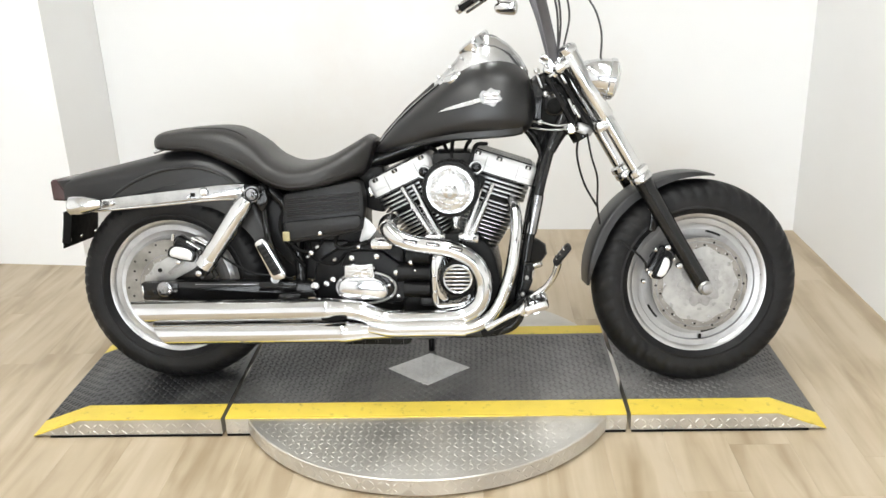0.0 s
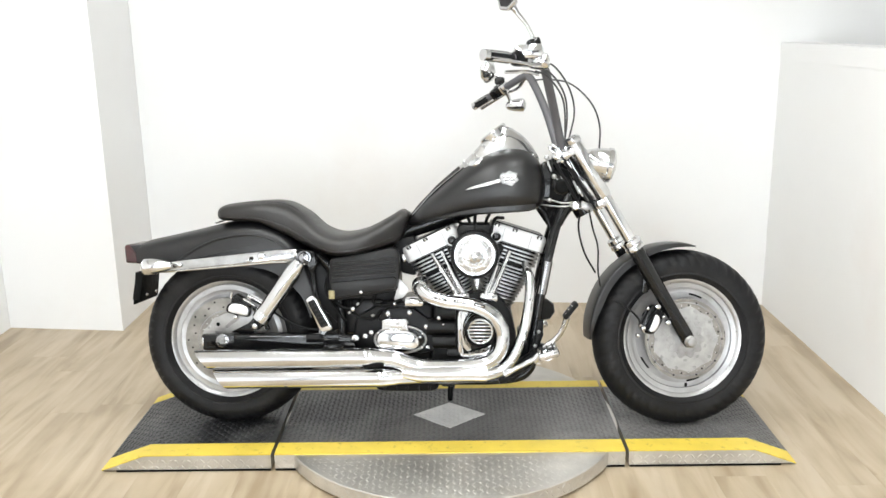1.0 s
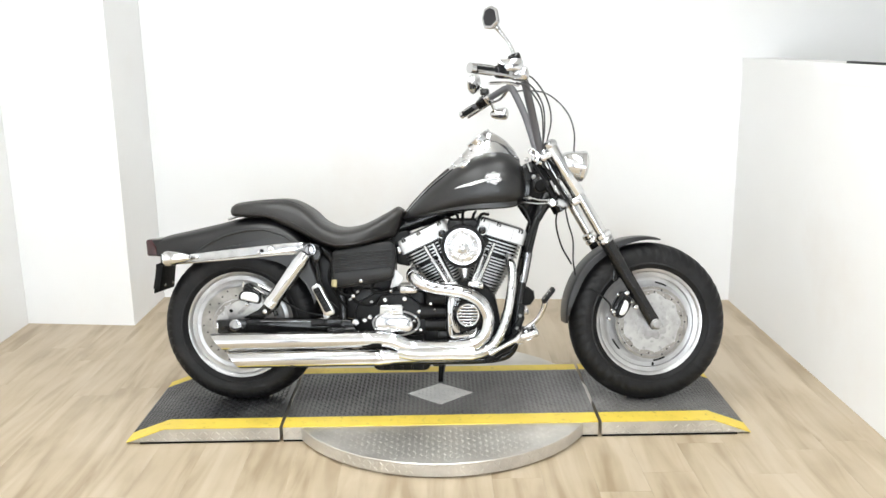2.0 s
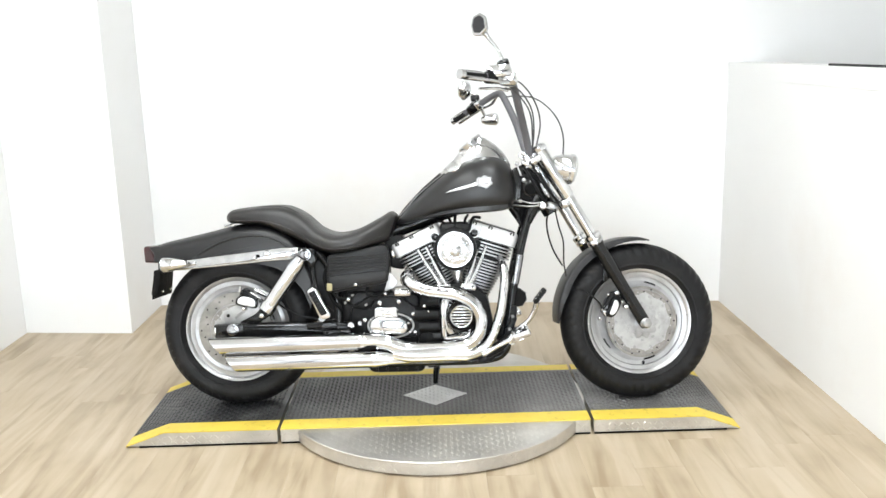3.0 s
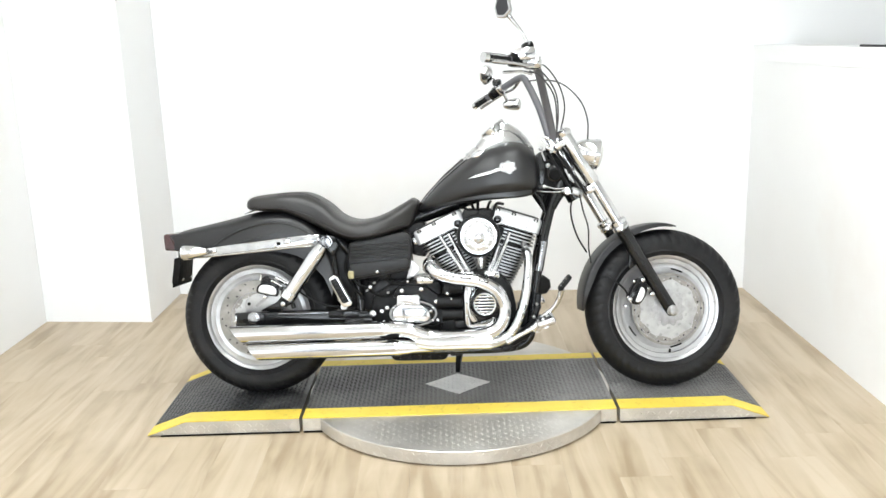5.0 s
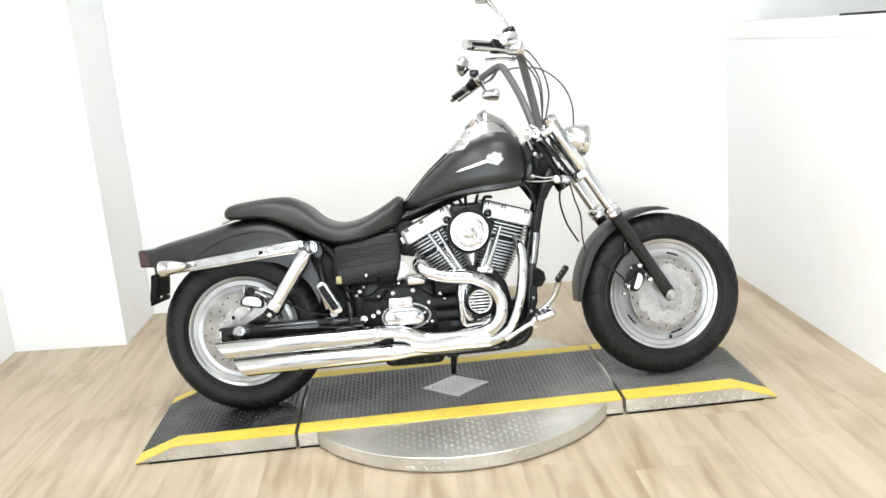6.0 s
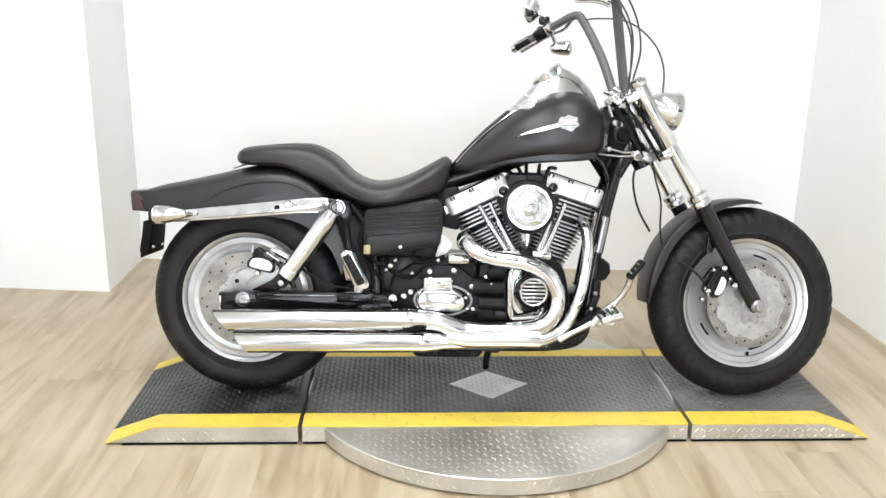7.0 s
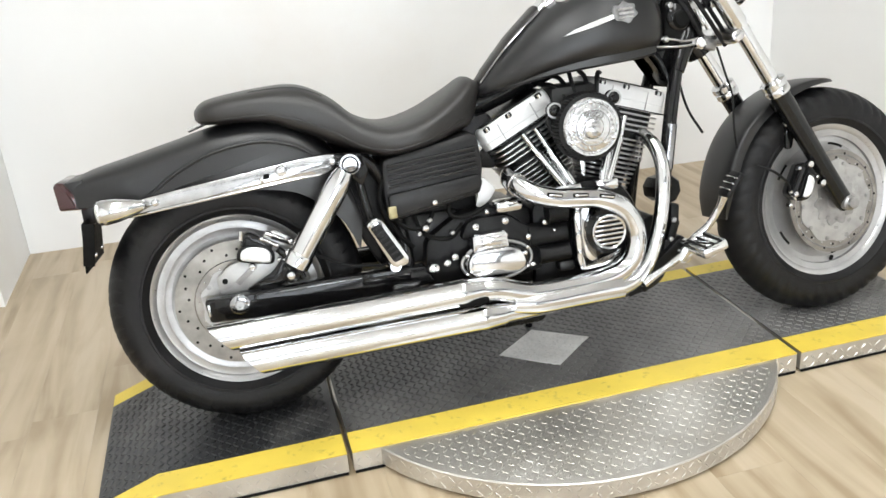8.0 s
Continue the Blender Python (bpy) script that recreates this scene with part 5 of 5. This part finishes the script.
for u, w, r in ((-0.206, 0.424, 0.0105), (-0.13, 0.428, 0.0105), (-0.073, 0.378, 0.0095), (-0.028, 0.408, 0.008), (-0.006, 0.342, 0.007), (-0.068, 0.305, 0.008), (-0.266, 0.357, 0.0105), (-0.287, 0.344, 0.011), (-0.322, 0.337, 0.016), (-0.012, 0.39, 0.004), (-0.21, 0.395, 0.006), (-0.138, 0.398, 0.006), (-0.092, 0.345, 0.006), (-0.24, 0.34, 0.006), (-0.33, 0.44, 0.009), (-0.30, 0.50, 0.008), (-0.18, 0.462, 0.006)):
    part("bolt", bolt(u, -0.152 if r > 0.0065 else -0.18, w, r, r), CHROME, bike, "chrome bolt")
part("solenoid", box(-0.115, -0.13, 0.462, 0.07, 0.06, 0.03, 0.011), CHROME, bike, "chrome starter cover")
part("starter", tube([(-0.07, -0.13, 0.372), (0.03, -0.13, 0.372)], 0.032, 24, smooth=False), WRINKLE, bike, "black starter motor")
part("starter_end", tube([(-0.05, -0.15, 0.325), (0.03, -0.15, 0.325)], 0.024, 20, smooth=False), WRINKLE, bike)
part("oil_filter", tube([(-0.02, -0.15, 0.43), (0.03, -0.15, 0.432)], 0.03, 20, smooth=False), WRINKLE, bike)
part("case_foot", box(0.02, -0.14, 0.288, 0.04, 0.05, 0.026, 0.006), PLASTIC, bike)

# frame
for s in (-1, 1):
    part("down_tube", tube([(0.41, s * 0.045, 0.80), (0.393, s * 0.07, 0.75), (0.358, s * 0.09, 0.62), (0.326, s * 0.1, 0.46), (0.302, s * 0.11, 0.30), (0.29, s * 0.115, 0.22), (0.22, s * 0.12, 0.185), (0.0, s * 0.12, 0.178), (-0.3, s * 0.12, 0.182), (-0.37, s * 0.115, 0.25), (-0.38, s * 0.1, 0.40), (-0.41, s * 0.1, 0.56), (-0.46, s * 0.11, 0.63)], 0.0175, 16), GLOSS_BLACK, bike, "gloss black frame tube")
    part("tube_sleeve", tube([(0.355, s * 0.0915, 0.60), (0.332, s * 0.0985, 0.485)], 0.0188, 16, smooth=False), SMOKED, bike, "dark chrome tube sleeve")
part("backbone", tube([(0.42, 0, 0.86), (0.2, 0, 0.82), (-0.1, 0, 0.72), (-0.42, 0, 0.62), (-0.55, 0, 0.64)], 0.03, 14), GLOSS_BLACK, bike)
part("head_stay", tube([(0.32, -0.055, 0.795), (0.35, -0.062, 0.76), (0.374, -0.075, 0.69)], [0.012, 0.009, 0.008], 12), GLOSS_BLACK, bike, "thin gloss black stay under the tank")
part("neck_casting", tube([(0.44, -0.035, 0.86), (0.432, -0.05, 0.82), (0.405, -0.066, 0.77), (0.389, -0.076, 0.73)], [0.036, 0.034, 0.026, 0.019], 18), GLOSS_BLACK, bike, "gloss black neck casting")
part("frame_gusset", plate(rounded([(0.30, 0.80), (0.42, 0.81), (0.40, 0.735), (0.378, 0.685), (0.366, 0.735), (0.34, 0.768)], 0.012), -0.055, 0.055, 0.006), GLOSS_BLACK, bike, "gloss black gusset below the steering head")
part("oil_cooler", lathe([(0.03, -0.05), (0.036, -0.04), (0.036, 0.0), (0.04, 0.004), (0.04, 0.022), (0.034, 0.03), (0.014, 0.032)], (0.34, -0.06, 0.425), (0.25, -0.97, 0), 8), WRINKLE, bike, "black faceted canister behind the front tubes")
part("front_mount", plate(rounded([(0.26, 0.24), (0.32, 0.26), (0.33, 0.33), (0.31, 0.36), (0.25, 0.34)], 0.012), -0.06, 0.06, 0.006), WRINKLE, bike)
pan = part("oil_pan", plate(rounded([(-0.272, 0.175), (-0.252, 0.142), (-0.235, 0.137), (-0.055, 0.137), (-0.04, 0.142), (-0.022, 0.175)], 0.012), -0.125, 0.11, 0.01), WRINKLE, bike, "black oil pan under the gearbox")
for k in range(5):
    part("rib", box(-0.225 + k * 0.04, -0.126, 0.156, 0.008, 0.008, 0.03, 0.002), WRINKLE, pan)
part("drain_plug", bolt(-0.15, -0.02, 0.137, 0.01, 0.008, (0, 0, -1)), STEEL, pan)
part("cross_member", box(0.0, 0.0, 0.165, 0.05, 0.22, 0.03, 0.008), GLOSS_BLACK, bike)
part("stand_bracket", plate(rounded([(-0.02, 0.19), (-0.015, 0.125), (0.02, 0.118), (0.045, 0.14), (0.05, 0.19)], 0.01), 0.09, 0.13, 0.005), GLOSS_BLACK, bike)
part("stand_spring", tube([(0.03, 0.135, 0.165), (0.012, 0.16, 0.09), (0.002, 0.178, 0.03)], 0.005, 8), CHROME_DULL, bike)
part("under_tray", box(-0.30, 0.0, 0.40, 0.15, 0.17, 0.13, 0.02), PLASTIC, bike)
for p in (((-0.40, -0.12, 0.60), (-0.43, -0.13, 0.52), (-0.40, -0.13, 0.44), (-0.36, -0.12, 0.39)), ((-0.35, -0.1, 0.47), (-0.33, -0.13, 0.42), (-0.27, -0.13, 0.40), (-0.23, -0.12, 0.43)), ((-0.25, -0.11, 0.50), (-0.26, -0.13, 0.46), (-0.22, -0.14, 0.45), (-0.16, -0.13, 0.47)), ((-0.42, -0.11, 0.5), (-0.38, -0.14, 0.45), (-0.33, -0.14, 0.44), (-0.3, -0.12, 0.47))):
    part("hose", tube(p, 0.0055, 8), DARK, bike, "black hose")
for u, w in ((-0.345, 0.425), (-0.315, 0.455), (-0.262, 0.415)):
    part("clip", box(u, -0.14, w, 0.012, 0.012, 0.009, 0.003, ty(25)), STEEL, bike)
part("rear_mount", plate(rounded([(-0.2, 0.60), (-0.19, 0.68), (-0.12, 0.69), (-0.085, 0.62), (-0.115, 0.545), (-0.165, 0.555)], 0.012), -0.06, 0.06, 0.008), WRINKLE, bike, "black engine mount behind the rear cylinder")
part("side_bracket", plate(rounded([(-0.18, 0.50), (-0.174, 0.545), (-0.155, 0.53), (-0.133, 0.503), (-0.15, 0.48), (-0.175, 0.462), (-0.19, 0.466)], 0.006), -0.115, -0.108, 0.002), SATIN_SILVER, bike)

# exhaust
upper = part("exhaust_pipe", tube([(-0.09, -0.09, 0.528), (-0.1, -0.13, 0.524), (-0.09, -0.175, 0.512), (-0.06, -0.2, 0.492), (-0.008, -0.206, 0.474), (0.05, -0.206, 0.466), (0.105, -0.206, 0.455), (0.165, -0.204, 0.42), (0.193, -0.203, 0.36), (0.182, -0.205, 0.298), (0.142, -0.207, 0.263), (0.08, -0.21, 0.25), (0.0, -0.212, 0.247), (-0.085, -0.215, 0.248), (-0.13, -0.218, 0.258), (-0.18, -0.22, 0.275), (-0.235, -0.22, 0.281)],
             [0.022, 0.0255, 0.0255, 0.0255, 0.0255, 0.026, 0.027, 0.029, 0.03], 24), CHROME, bike, "chrome exhaust pipe with heat shield")
for u, w, t in ((-0.018, 0.4865, -12), (0.047, 0.477, -7), (0.114, 0.464, -13)):
    slot = part("slot", box(u, -0.2285, w, 0.04, 0.01, 0.0095, 0.003, ty(t)), DARK, upper, "dark heat shield slot")
    part("slot_floor", box(u, -0.2325, w, 0.033, 0.004, 0.0055, 0.0015, ty(t)), CHROME_DULL, slot)
lower_pipe = part("exhaust_pipe", tube([(0.268, -0.05, 0.588), (0.277, -0.1, 0.58), (0.286, -0.14, 0.556), (0.29, -0.166, 0.515), (0.286, -0.179, 0.465), (0.27, -0.184, 0.375), (0.238, -0.188, 0.29), (0.198, -0.194, 0.24), (0.14, -0.2, 0.218), (0.05, -0.206, 0.213), (-0.08, -0.212, 0.213), (-0.2, -0.22, 0.212)], [0.016, 0.0175, 0.0185, 0.0195, 0.0215, 0.0245, 0.027], 24), CHROME, bike, "chrome exhaust pipe with heat shield")
part("heat_shield", tube([(0.138, -0.216, 0.226), (0.05, -0.22, 0.227), (-0.08, -0.224, 0.226), (-0.15, -0.226, 0.235)], [0.031, 0.031, 0.031, 0.026], 20), CHROME, bike, "chrome collector heat shield")
part("clamp", lathe([(0.0275, 0), (0.0285, 0.002), (0.0285, 0.014), (0.0275, 0.016)], (-0.096, -0.155, 0.518), (0.25, -0.9, -0.25), 24), CHROME_DULL, upper)


def silencer(u0, u1, w, r, cut, label):
    """Chrome silencer with a slash-cut open end."""
    bm = bmesh.new()
    loops = []

    def loop(u, rr, slope):
        return [(u - slope * rr * math.sin(a), -0.222 + rr * math.cos(a), w + rr * math.sin(a) - 0.014 * (u0 - u)) for a in (2 * math.pi * k / 36 for k in range(36))]

    for u, rr, s in ((u0 + 0.045, r * 0.84, 0), (u0 + 0.012, r * 0.95, 0), (u0, r, 0), (u0 - 0.004, r * 1.03, 0), (u0 - 0.02, r * 1.03, 0), (u0 - 0.024, r, 0), ((u0 + u1) / 2, r, 0), (u1 + 0.1, r, 0), (u1, r, cut), (u1 + 0.001, r * 0.93, cut), (u1 + 0.08, r * 0.9, cut), (u1 + 0.16, r * 0.86, 0)):
        loops.append(loop(u, rr, s))
    rings(bm, loops)
    ob = part("silencer", bm, CHROME, bike, label)
    part("bore", lathe([(r * 0.88, 0), (r * 0.5, 0.004)], (u1 + 0.09, -0.222, w - 0.014 * (u0 - u1 - 0.09)), (-1, 0, 0), 24), DARK, ob)
    return ob


silencer(-0.262, -0.848, 0.281, 0.0335, 0.85, "long chrome slash-cut silencer")
silencer(-0.215, -0.788, 0.212, 0.0335, 0.75, "long chrome slash-cut silencer")
part("shield_gap", plate([(-0.25 + 0.038 * math.cos(a) - 0.004 * math.sin(a), 0.2605 + 0.0095 * math.sin(a) + 0.002 * math.cos(a)) for a in (2 * math.pi * k / 20 for k in range(20))], -0.2515, -0.235, 0.001), DARK, bike, "dark hollow between the silencers")
part("silencer_bracket", box(-0.235, -0.19, 0.248, 0.07, 0.03, 0.03, 0.006), DARK, bike)
part("silencer_hanger", plate(rounded([(-0.45, 0.25), (-0.38, 0.25), (-0.36, 0.32), (-0.43, 0.32)], 0.01), -0.185, -0.15, 0.004), GLOSS_BLACK, bike)

# forward foot controls
for u, w, t, ln in ((0.205, 0.19, 20, 0.05), (0.235, 0.2, 50, 0.045), (0.262, 0.222, 30, 0.05), (0.285, 0.25, 65, 0.05), (0.30, 0.285, 80, 0.05), (0.318, 0.33, 70, 0.06), (0.325, 0.375, 85, 0.05)):
    part("linkage_block", box(u, -0.14, w, ln, 0.03, 0.024, 0.005, ty(t)), WRINKLE, bike, "black linkage block")
for u, w in ((0.222, 0.205), (0.272, 0.24), (0.308, 0.31), (0.32, 0.36)):
    part("linkage_bolt", bolt(u, -0.155, w, 0.007, 0.008), STEEL, bike)
part("control_bracket", plate(rounded([(0.20, 0.215), (0.245, 0.25), (0.335, 0.32), (0.35, 0.30), (0.28, 0.225), (0.22, 0.195)], 0.01), -0.17, -0.125, 0.006), WRINKLE, bike)
part("brake_rod", tube([(0.20, -0.215, 0.222), (0.25, -0.22, 0.25), (0.325, -0.22, 0.29)], [0.012, 0.008, 0.011], 12), CHROME, bike, "chrome brake linkage")
pedal = part("brake_pedal", tube([(0.30, -0.22, 0.27), (0.335, -0.225, 0.315), (0.375, -0.235, 0.352), (0.398, -0.245, 0.39), (0.408, -0.262, 0.43)], [0.013, 0.012, 0.009, 0.009, 0.011], 14), CHROME, bike, "chrome brake pedal")
pad = part("pedal_pad", box(0.418, -0.275, 0.455, 0.07, 0.05, 0.018, 0.008, ty(52)), SOFT_RUBBER, pedal, "black rubber pedal pad with bright strips")
for k in (-1, 0, 1):
    part("strip", box(0.418 + 0.0165 * k * math.cos(radians(52)) - 0.0068, -0.277, 0.455 + 0.0165 * k * math.sin(radians(52)) + 0.0053, 0.004, 0.046, 0.006, 0.0015, ty(52)), CHROME_DULL, pad)
for s in (-1, 1):
    peg = part("footpeg", tube([(0.335, s * 0.17, 0.298), (0.337, s * 0.23, 0.303), (0.34, s * 0.31, 0.31)], [0.013, 0.017, 0.019], 16), CHROME, bike, "chrome footpeg")
    part("peg_block", box(0.345, s * 0.272, 0.312, 0.07, 0.11, 0.028, 0.009, ty(18)), CHROME_DULL, peg, "flat chrome footpeg block")
    for k in (-1, 0, 1):
        part("peg_strip", box(0.345 + k * 0.02 * math.cos(radians(18)) - 0.0045, s * 0.272, 0.312 + k * 0.02 * math.sin(radians(18)) + 0.0135, 0.006, 0.1, 0.006, 0.002, ty(18)), SOFT_RUBBER, peg, "rubber strip")
    part("peg_foot", lathe([(0.014, 0), (0.02, 0.006), (0.02, 0.02), (0.012, 0.026)], (0.315, s * 0.2, 0.278), (0, s, 0), 18), CHROME, peg)

# side stand
stand = part("side_stand", tube([(0.02, 0.12, 0.17), (0.0, 0.15, 0.1), (-0.005, 0.186, -0.016)], 0.0105, 12), GLOSS_BLACK, bike, "black side stand")
part("stand_foot", box(-0.005, 0.19, -0.023, 0.06, 0.035, 0.008, 0.003, Matrix.Rotation(radians(9), 3, "X")), GLOSS_BLACK, stand)

# ---- handlebar ----
NEARBAR = [(0.405, -0.085, 0.985), (0.395, -0.1, 1.03), (0.372, -0.15, 1.12), (0.352, -0.2, 1.19), (0.334, -0.25, 1.247), (0.318, -0.285, 1.268), (0.285, -0.31, 1.274)]
FARBAR = [(0.405, 0.085, 0.985), (0.398, 0.1, 1.02), (0.375, 0.15, 1.11), (0.355, 0.2, 1.175), (0.325, 0.255, 1.25), (0.305, 0.285, 1.283), (0.275, 0.31, 1.278)]
part("handlebar", tube(NEARBAR, 0.0152, 18), BAR_GREY, bike, "dark grey high handlebar")
part("handlebar", tube(FARBAR, 0.0152, 18), BAR_GREY, bike, "dark grey high handlebar")
part("bar_clamp", tube([(0.405, -0.1, 0.985), (0.405, 0.1, 0.985)], 0.02, 16, smooth=False), CHROME, bike, "chrome handlebar clamp")
for s in (-1, 1):
    part("riser", tube([(0.42, s * 0.07, 0.965), (0.408, s * 0.085, 1.0)], [0.022, 0.021], 18, smooth=False), CHROME, bike, "chrome handlebar riser")
    part("riser_bolt", bolt(0.385, s * 0.085, 1.0, 0.008, 0.02, (-0.9, 0, 0.4)), CHROME, bike)
part("gauge_bracket", box(0.395, -0.05, 0.965, 0.05, 0.05, 0.03, 0.01, ty(-30)), CHROME, bike)


def controls(p0, p1, s):
    """Grip end of the bar from p0 to p1: grip, switch box, lever, turn signal."""
    a, b = Vector(p0), Vector(p1)
    d = (b - a).normalized()
    g0, g1, rg = (0.42, 0.26, 0.0168) if s < 0 else (0.6, 0.5, 0.0142)  # where the grip starts, where the switch box sits, grip radius
    part("bar_end", tube([a, a.lerp(b, g0 + 0.1)], 0.0145, 16, smooth=False), BAR_GREY, bike)
    grip = part("grip", tube([a.lerp(b, g0), a.lerp(b, g0 + 0.03), a.lerp(b, 0.95), b], [rg - 0.001, rg, rg, rg - 0.001], 18, smooth=False), SOFT_RUBBER, bike, "black and chrome rubber grip")
    for k in range(6):
        g = radians(60 * k + 30)
        q = Vector((1, 0, 0)).rotation_difference(d).to_matrix()
        o = q @ Vector((0, math.cos(g), math.sin(g))) * (rg - 0.0003)
        part("band", tube([a.lerp(b, g0 + 0.08) + o, a.lerp(b, 0.93) + o], 0.0032, 6, smooth=False), CHROME_DULL if k % 2 or s < 0 else SOFT_RUBBER, grip)
    part("grip_cap", tube([b - d * 0.012, b + d * 0.006], rg + 0.002, 18, smooth=False), CHROME, grip, "chrome grip end")
    c = a.lerp(b, g1)
    q = Vector((1, 0, 0)).rotation_difference(d).to_matrix()
    sw = part("switch_box", box(*c, 0.05, 0.042, 0.046, 0.01, q), GLOSS_BLACK, bike, "black switch housing")
    part("switch", box(*(c + Vector((-0.004, s * 0.012, 0.022))), 0.02, 0.012, 0.01, 0.003, q), PLASTIC, sw)
    part("lever_clamp", box(*a.lerp(b, g1 - 0.16), 0.032, 0.046, 0.046, 0.012, q), CHROME, bike, "chrome lever clamp")
    e = a.lerp(b, 0.08) + (Vector((0.05, 0, -0.008)) if s < 0 else Vector((0.03, 0.02, 0.006)))
    part("lever", tube([e, e + d * 0.05 + Vector((0.012, 0, -0.012)), e + d * 0.11 + Vector((0.006, 0, -0.01)), b + Vector((0.025, 0.01, -0.012))], [0.008, 0.006, 0.005, 0.006], 12, flat=0.6), CHROME, bike, "chrome hand lever")
    f = a + Vector((-0.015, 0, -0.005)) if s < 0 else a.lerp(b, 0.26) + Vector((-0.004, 0.03, -0.075))
    sig = part("turn_signal", lathe([(0.005, -0.035), (0.014, -0.03), (0.022, -0.012), (0.026, 0.012), (0.028, 0.03), (0.026, 0.036)], f + Vector((0.03, 0, 0)), (1, 0, 0.05), 26), CHROME, bike, "chrome bullet turn signal")
    part("stalk", tube([a.lerp(b, 0.2 if s < 0 else 0.34), f + Vector((0.02, 0, 0.004))], [0.008, 0.0065], 10, smooth=False), CHROME_DULL, sig)
    part("lens", lathe([(0.025, 0.034), (0.02, 0.042), (0.007, 0.046)], f + Vector((0.03, 0, 0)), (1, 0, 0.05), 22), CLEAR_LENS, sig, "clear signal lens")


controls((0.285, -0.31, 1.274), (0.135, -0.43, 1.279), -1)
controls((0.275, 0.31, 1.278), (0.096, 0.455, 1.183), 1)
part("master_cylinder", box(0.275, -0.33, 1.298, 0.095, 0.055, 0.05, 0.016, ty(6)), CHROME, bike, "chrome brake fluid reservoir")
part("mirror_clamp", box(0.292, -0.335, 1.325, 0.045, 0.03, 0.03, 0.008, ty(20)), GLOSS_BLACK, bike)
part("mirror_clamp", box(0.195, 0.37, 1.275, 0.04, 0.03, 0.03, 0.008), GLOSS_BLACK, bike)


def mirror(base, neck, centre, s):
    stem = part("mirror_stem", tube([base, Vector(base).lerp(Vector(neck), 0.5) + Vector((0.004, 0, 0.004)), neck], [0.007, 0.006, 0.008], 12), CHROME, bike, "chrome mirror stem")
    bm = bmesh.new()
    c = Vector(centre)
    q = Vector((0, 0, 1)).rotation_difference(Vector((-0.62, -0.77, -0.1)) if s < 0 else Vector((-0.75, 0.65, 0))).to_matrix()
    tilt = Matrix.Rotation(radians(28), 3, "Y")
    shape = rounded([(-0.032, -0.03), (-0.036, 0.01), (-0.02, 0.044), (0.012, 0.046), (0.034, 0.02), (0.034, -0.03), (0.0, -0.046)], 0.006)

    def at(x, y, z):
        return c + tilt @ (q @ Vector((x, y, z)))

    rings(bm, [[at(x * f, y * f, z) for x, y in shape] for z, f in ((-0.03, 0.3), (-0.024, 0.6), (-0.012, 0.88), (-0.002, 0.99), (0.005, 1.0), (0.008, 0.95))])
    hd = part("mirror_head", bm, CHROME, bike, "chrome-backed mirror head")
    bm = bmesh.new()
    rings(bm, [[at(x * f, y * f, z) for x, y in shape] for z, f in ((0.007, 0.76), (0.0095, 0.74))])
    part("inset", bm, MIRROR, hd, "dark mirror glass")
    n = Vector(neck)
    part("neck", tube([n, n.lerp(c, 0.45), n.lerp(c, 0.85) + (at(0, 0, -0.015) - c)], [0.008, 0.011, 0.014], 12), CHROME, stem, "chrome mirror neck")


MIRROR = mat("tinted_mirror", (0.1, 0.1, 0.11), 0.05, 1.0, 0.02)
mirror((0.292, -0.335, 1.335), (0.24, -0.33, 1.42), (0.208, -0.33, 1.468), -1)
mirror((0.195, 0.37, 1.285), (0.172, 0.375, 1.3), (0.148, 0.38, 1.312), 1)

# control cables
for pts, r in (([(0.30, -0.33, 1.27), (0.36, -0.27, 1.26), (0.42, -0.16, 1.2), (0.445, -0.1, 1.12), (0.43, -0.07, 1.03), (0.42, -0.06, 0.96)], 0.0031),
               ([(0.29, -0.32, 1.25), (0.35, -0.25, 1.24), (0.405, -0.15, 1.18), (0.42, -0.1, 1.1), (0.412, -0.075, 1.0)], 0.0031),
               ([(0.30, -0.31, 1.24), (0.345, -0.25, 1.225), (0.40, -0.16, 1.16), (0.412, -0.12, 1.06), (0.41, -0.09, 0.98)], 0.0031),
               ([(0.31, 0.28, 1.262), (0.36, 0.2, 1.262), (0.445, 0.1, 1.238), (0.515, 0.03, 1.165), (0.545, 0.0, 1.08), (0.543, -0.01, 0.985)], 0.0031)):
    part("control_cable", tube(pts, r, 8), CABLE, bike, "black control cable looping off the handlebar")
part("wire_wrap", tube([(0.31, -0.26, 1.235), (0.27, -0.30, 1.24), (0.2, -0.34, 1.235)], 0.006, 8), CHROME_DULL, bike)

# ---- floor: slab and planks ----
floor = part("floor", box((LEFT + DEEP) / 2, (NEAR + 1.9) / 2, -0.035, DEEP - LEFT + 0.2, 2.0 - NEAR, 0.05), OAK)
tagged(floor, "pale oak plank floor with fine joints", "floor", kind="structure")
PW, PL = 0.178, 1.22
pm = bmesh.new()
box(0, 0, 0, PW - 0.0004, PL - 0.0004, 0.01, 0.0, None, pm, 1)
plank_mesh = bpy.data.meshes.new("plank")
pm.to_mesh(plank_mesh)
pm.free()
plank_mesh.materials.append(OAK)
rnd = random.Random(5)
cols = int((RIGHT + 0.1 - LEFT) / PW) + 2
for i in range(cols):
    shift = rnd.random() * PL
    for j in range(int((1.9 - NEAR) / PL) + 2):
        ob = new("plank", plank_mesh)
        ob.parent = floor
        ob.location = (RIGHT + 0.1 - (i + 0.5) * PW, 1.75 - shift - (j - 0.5) * PL, -0.005)
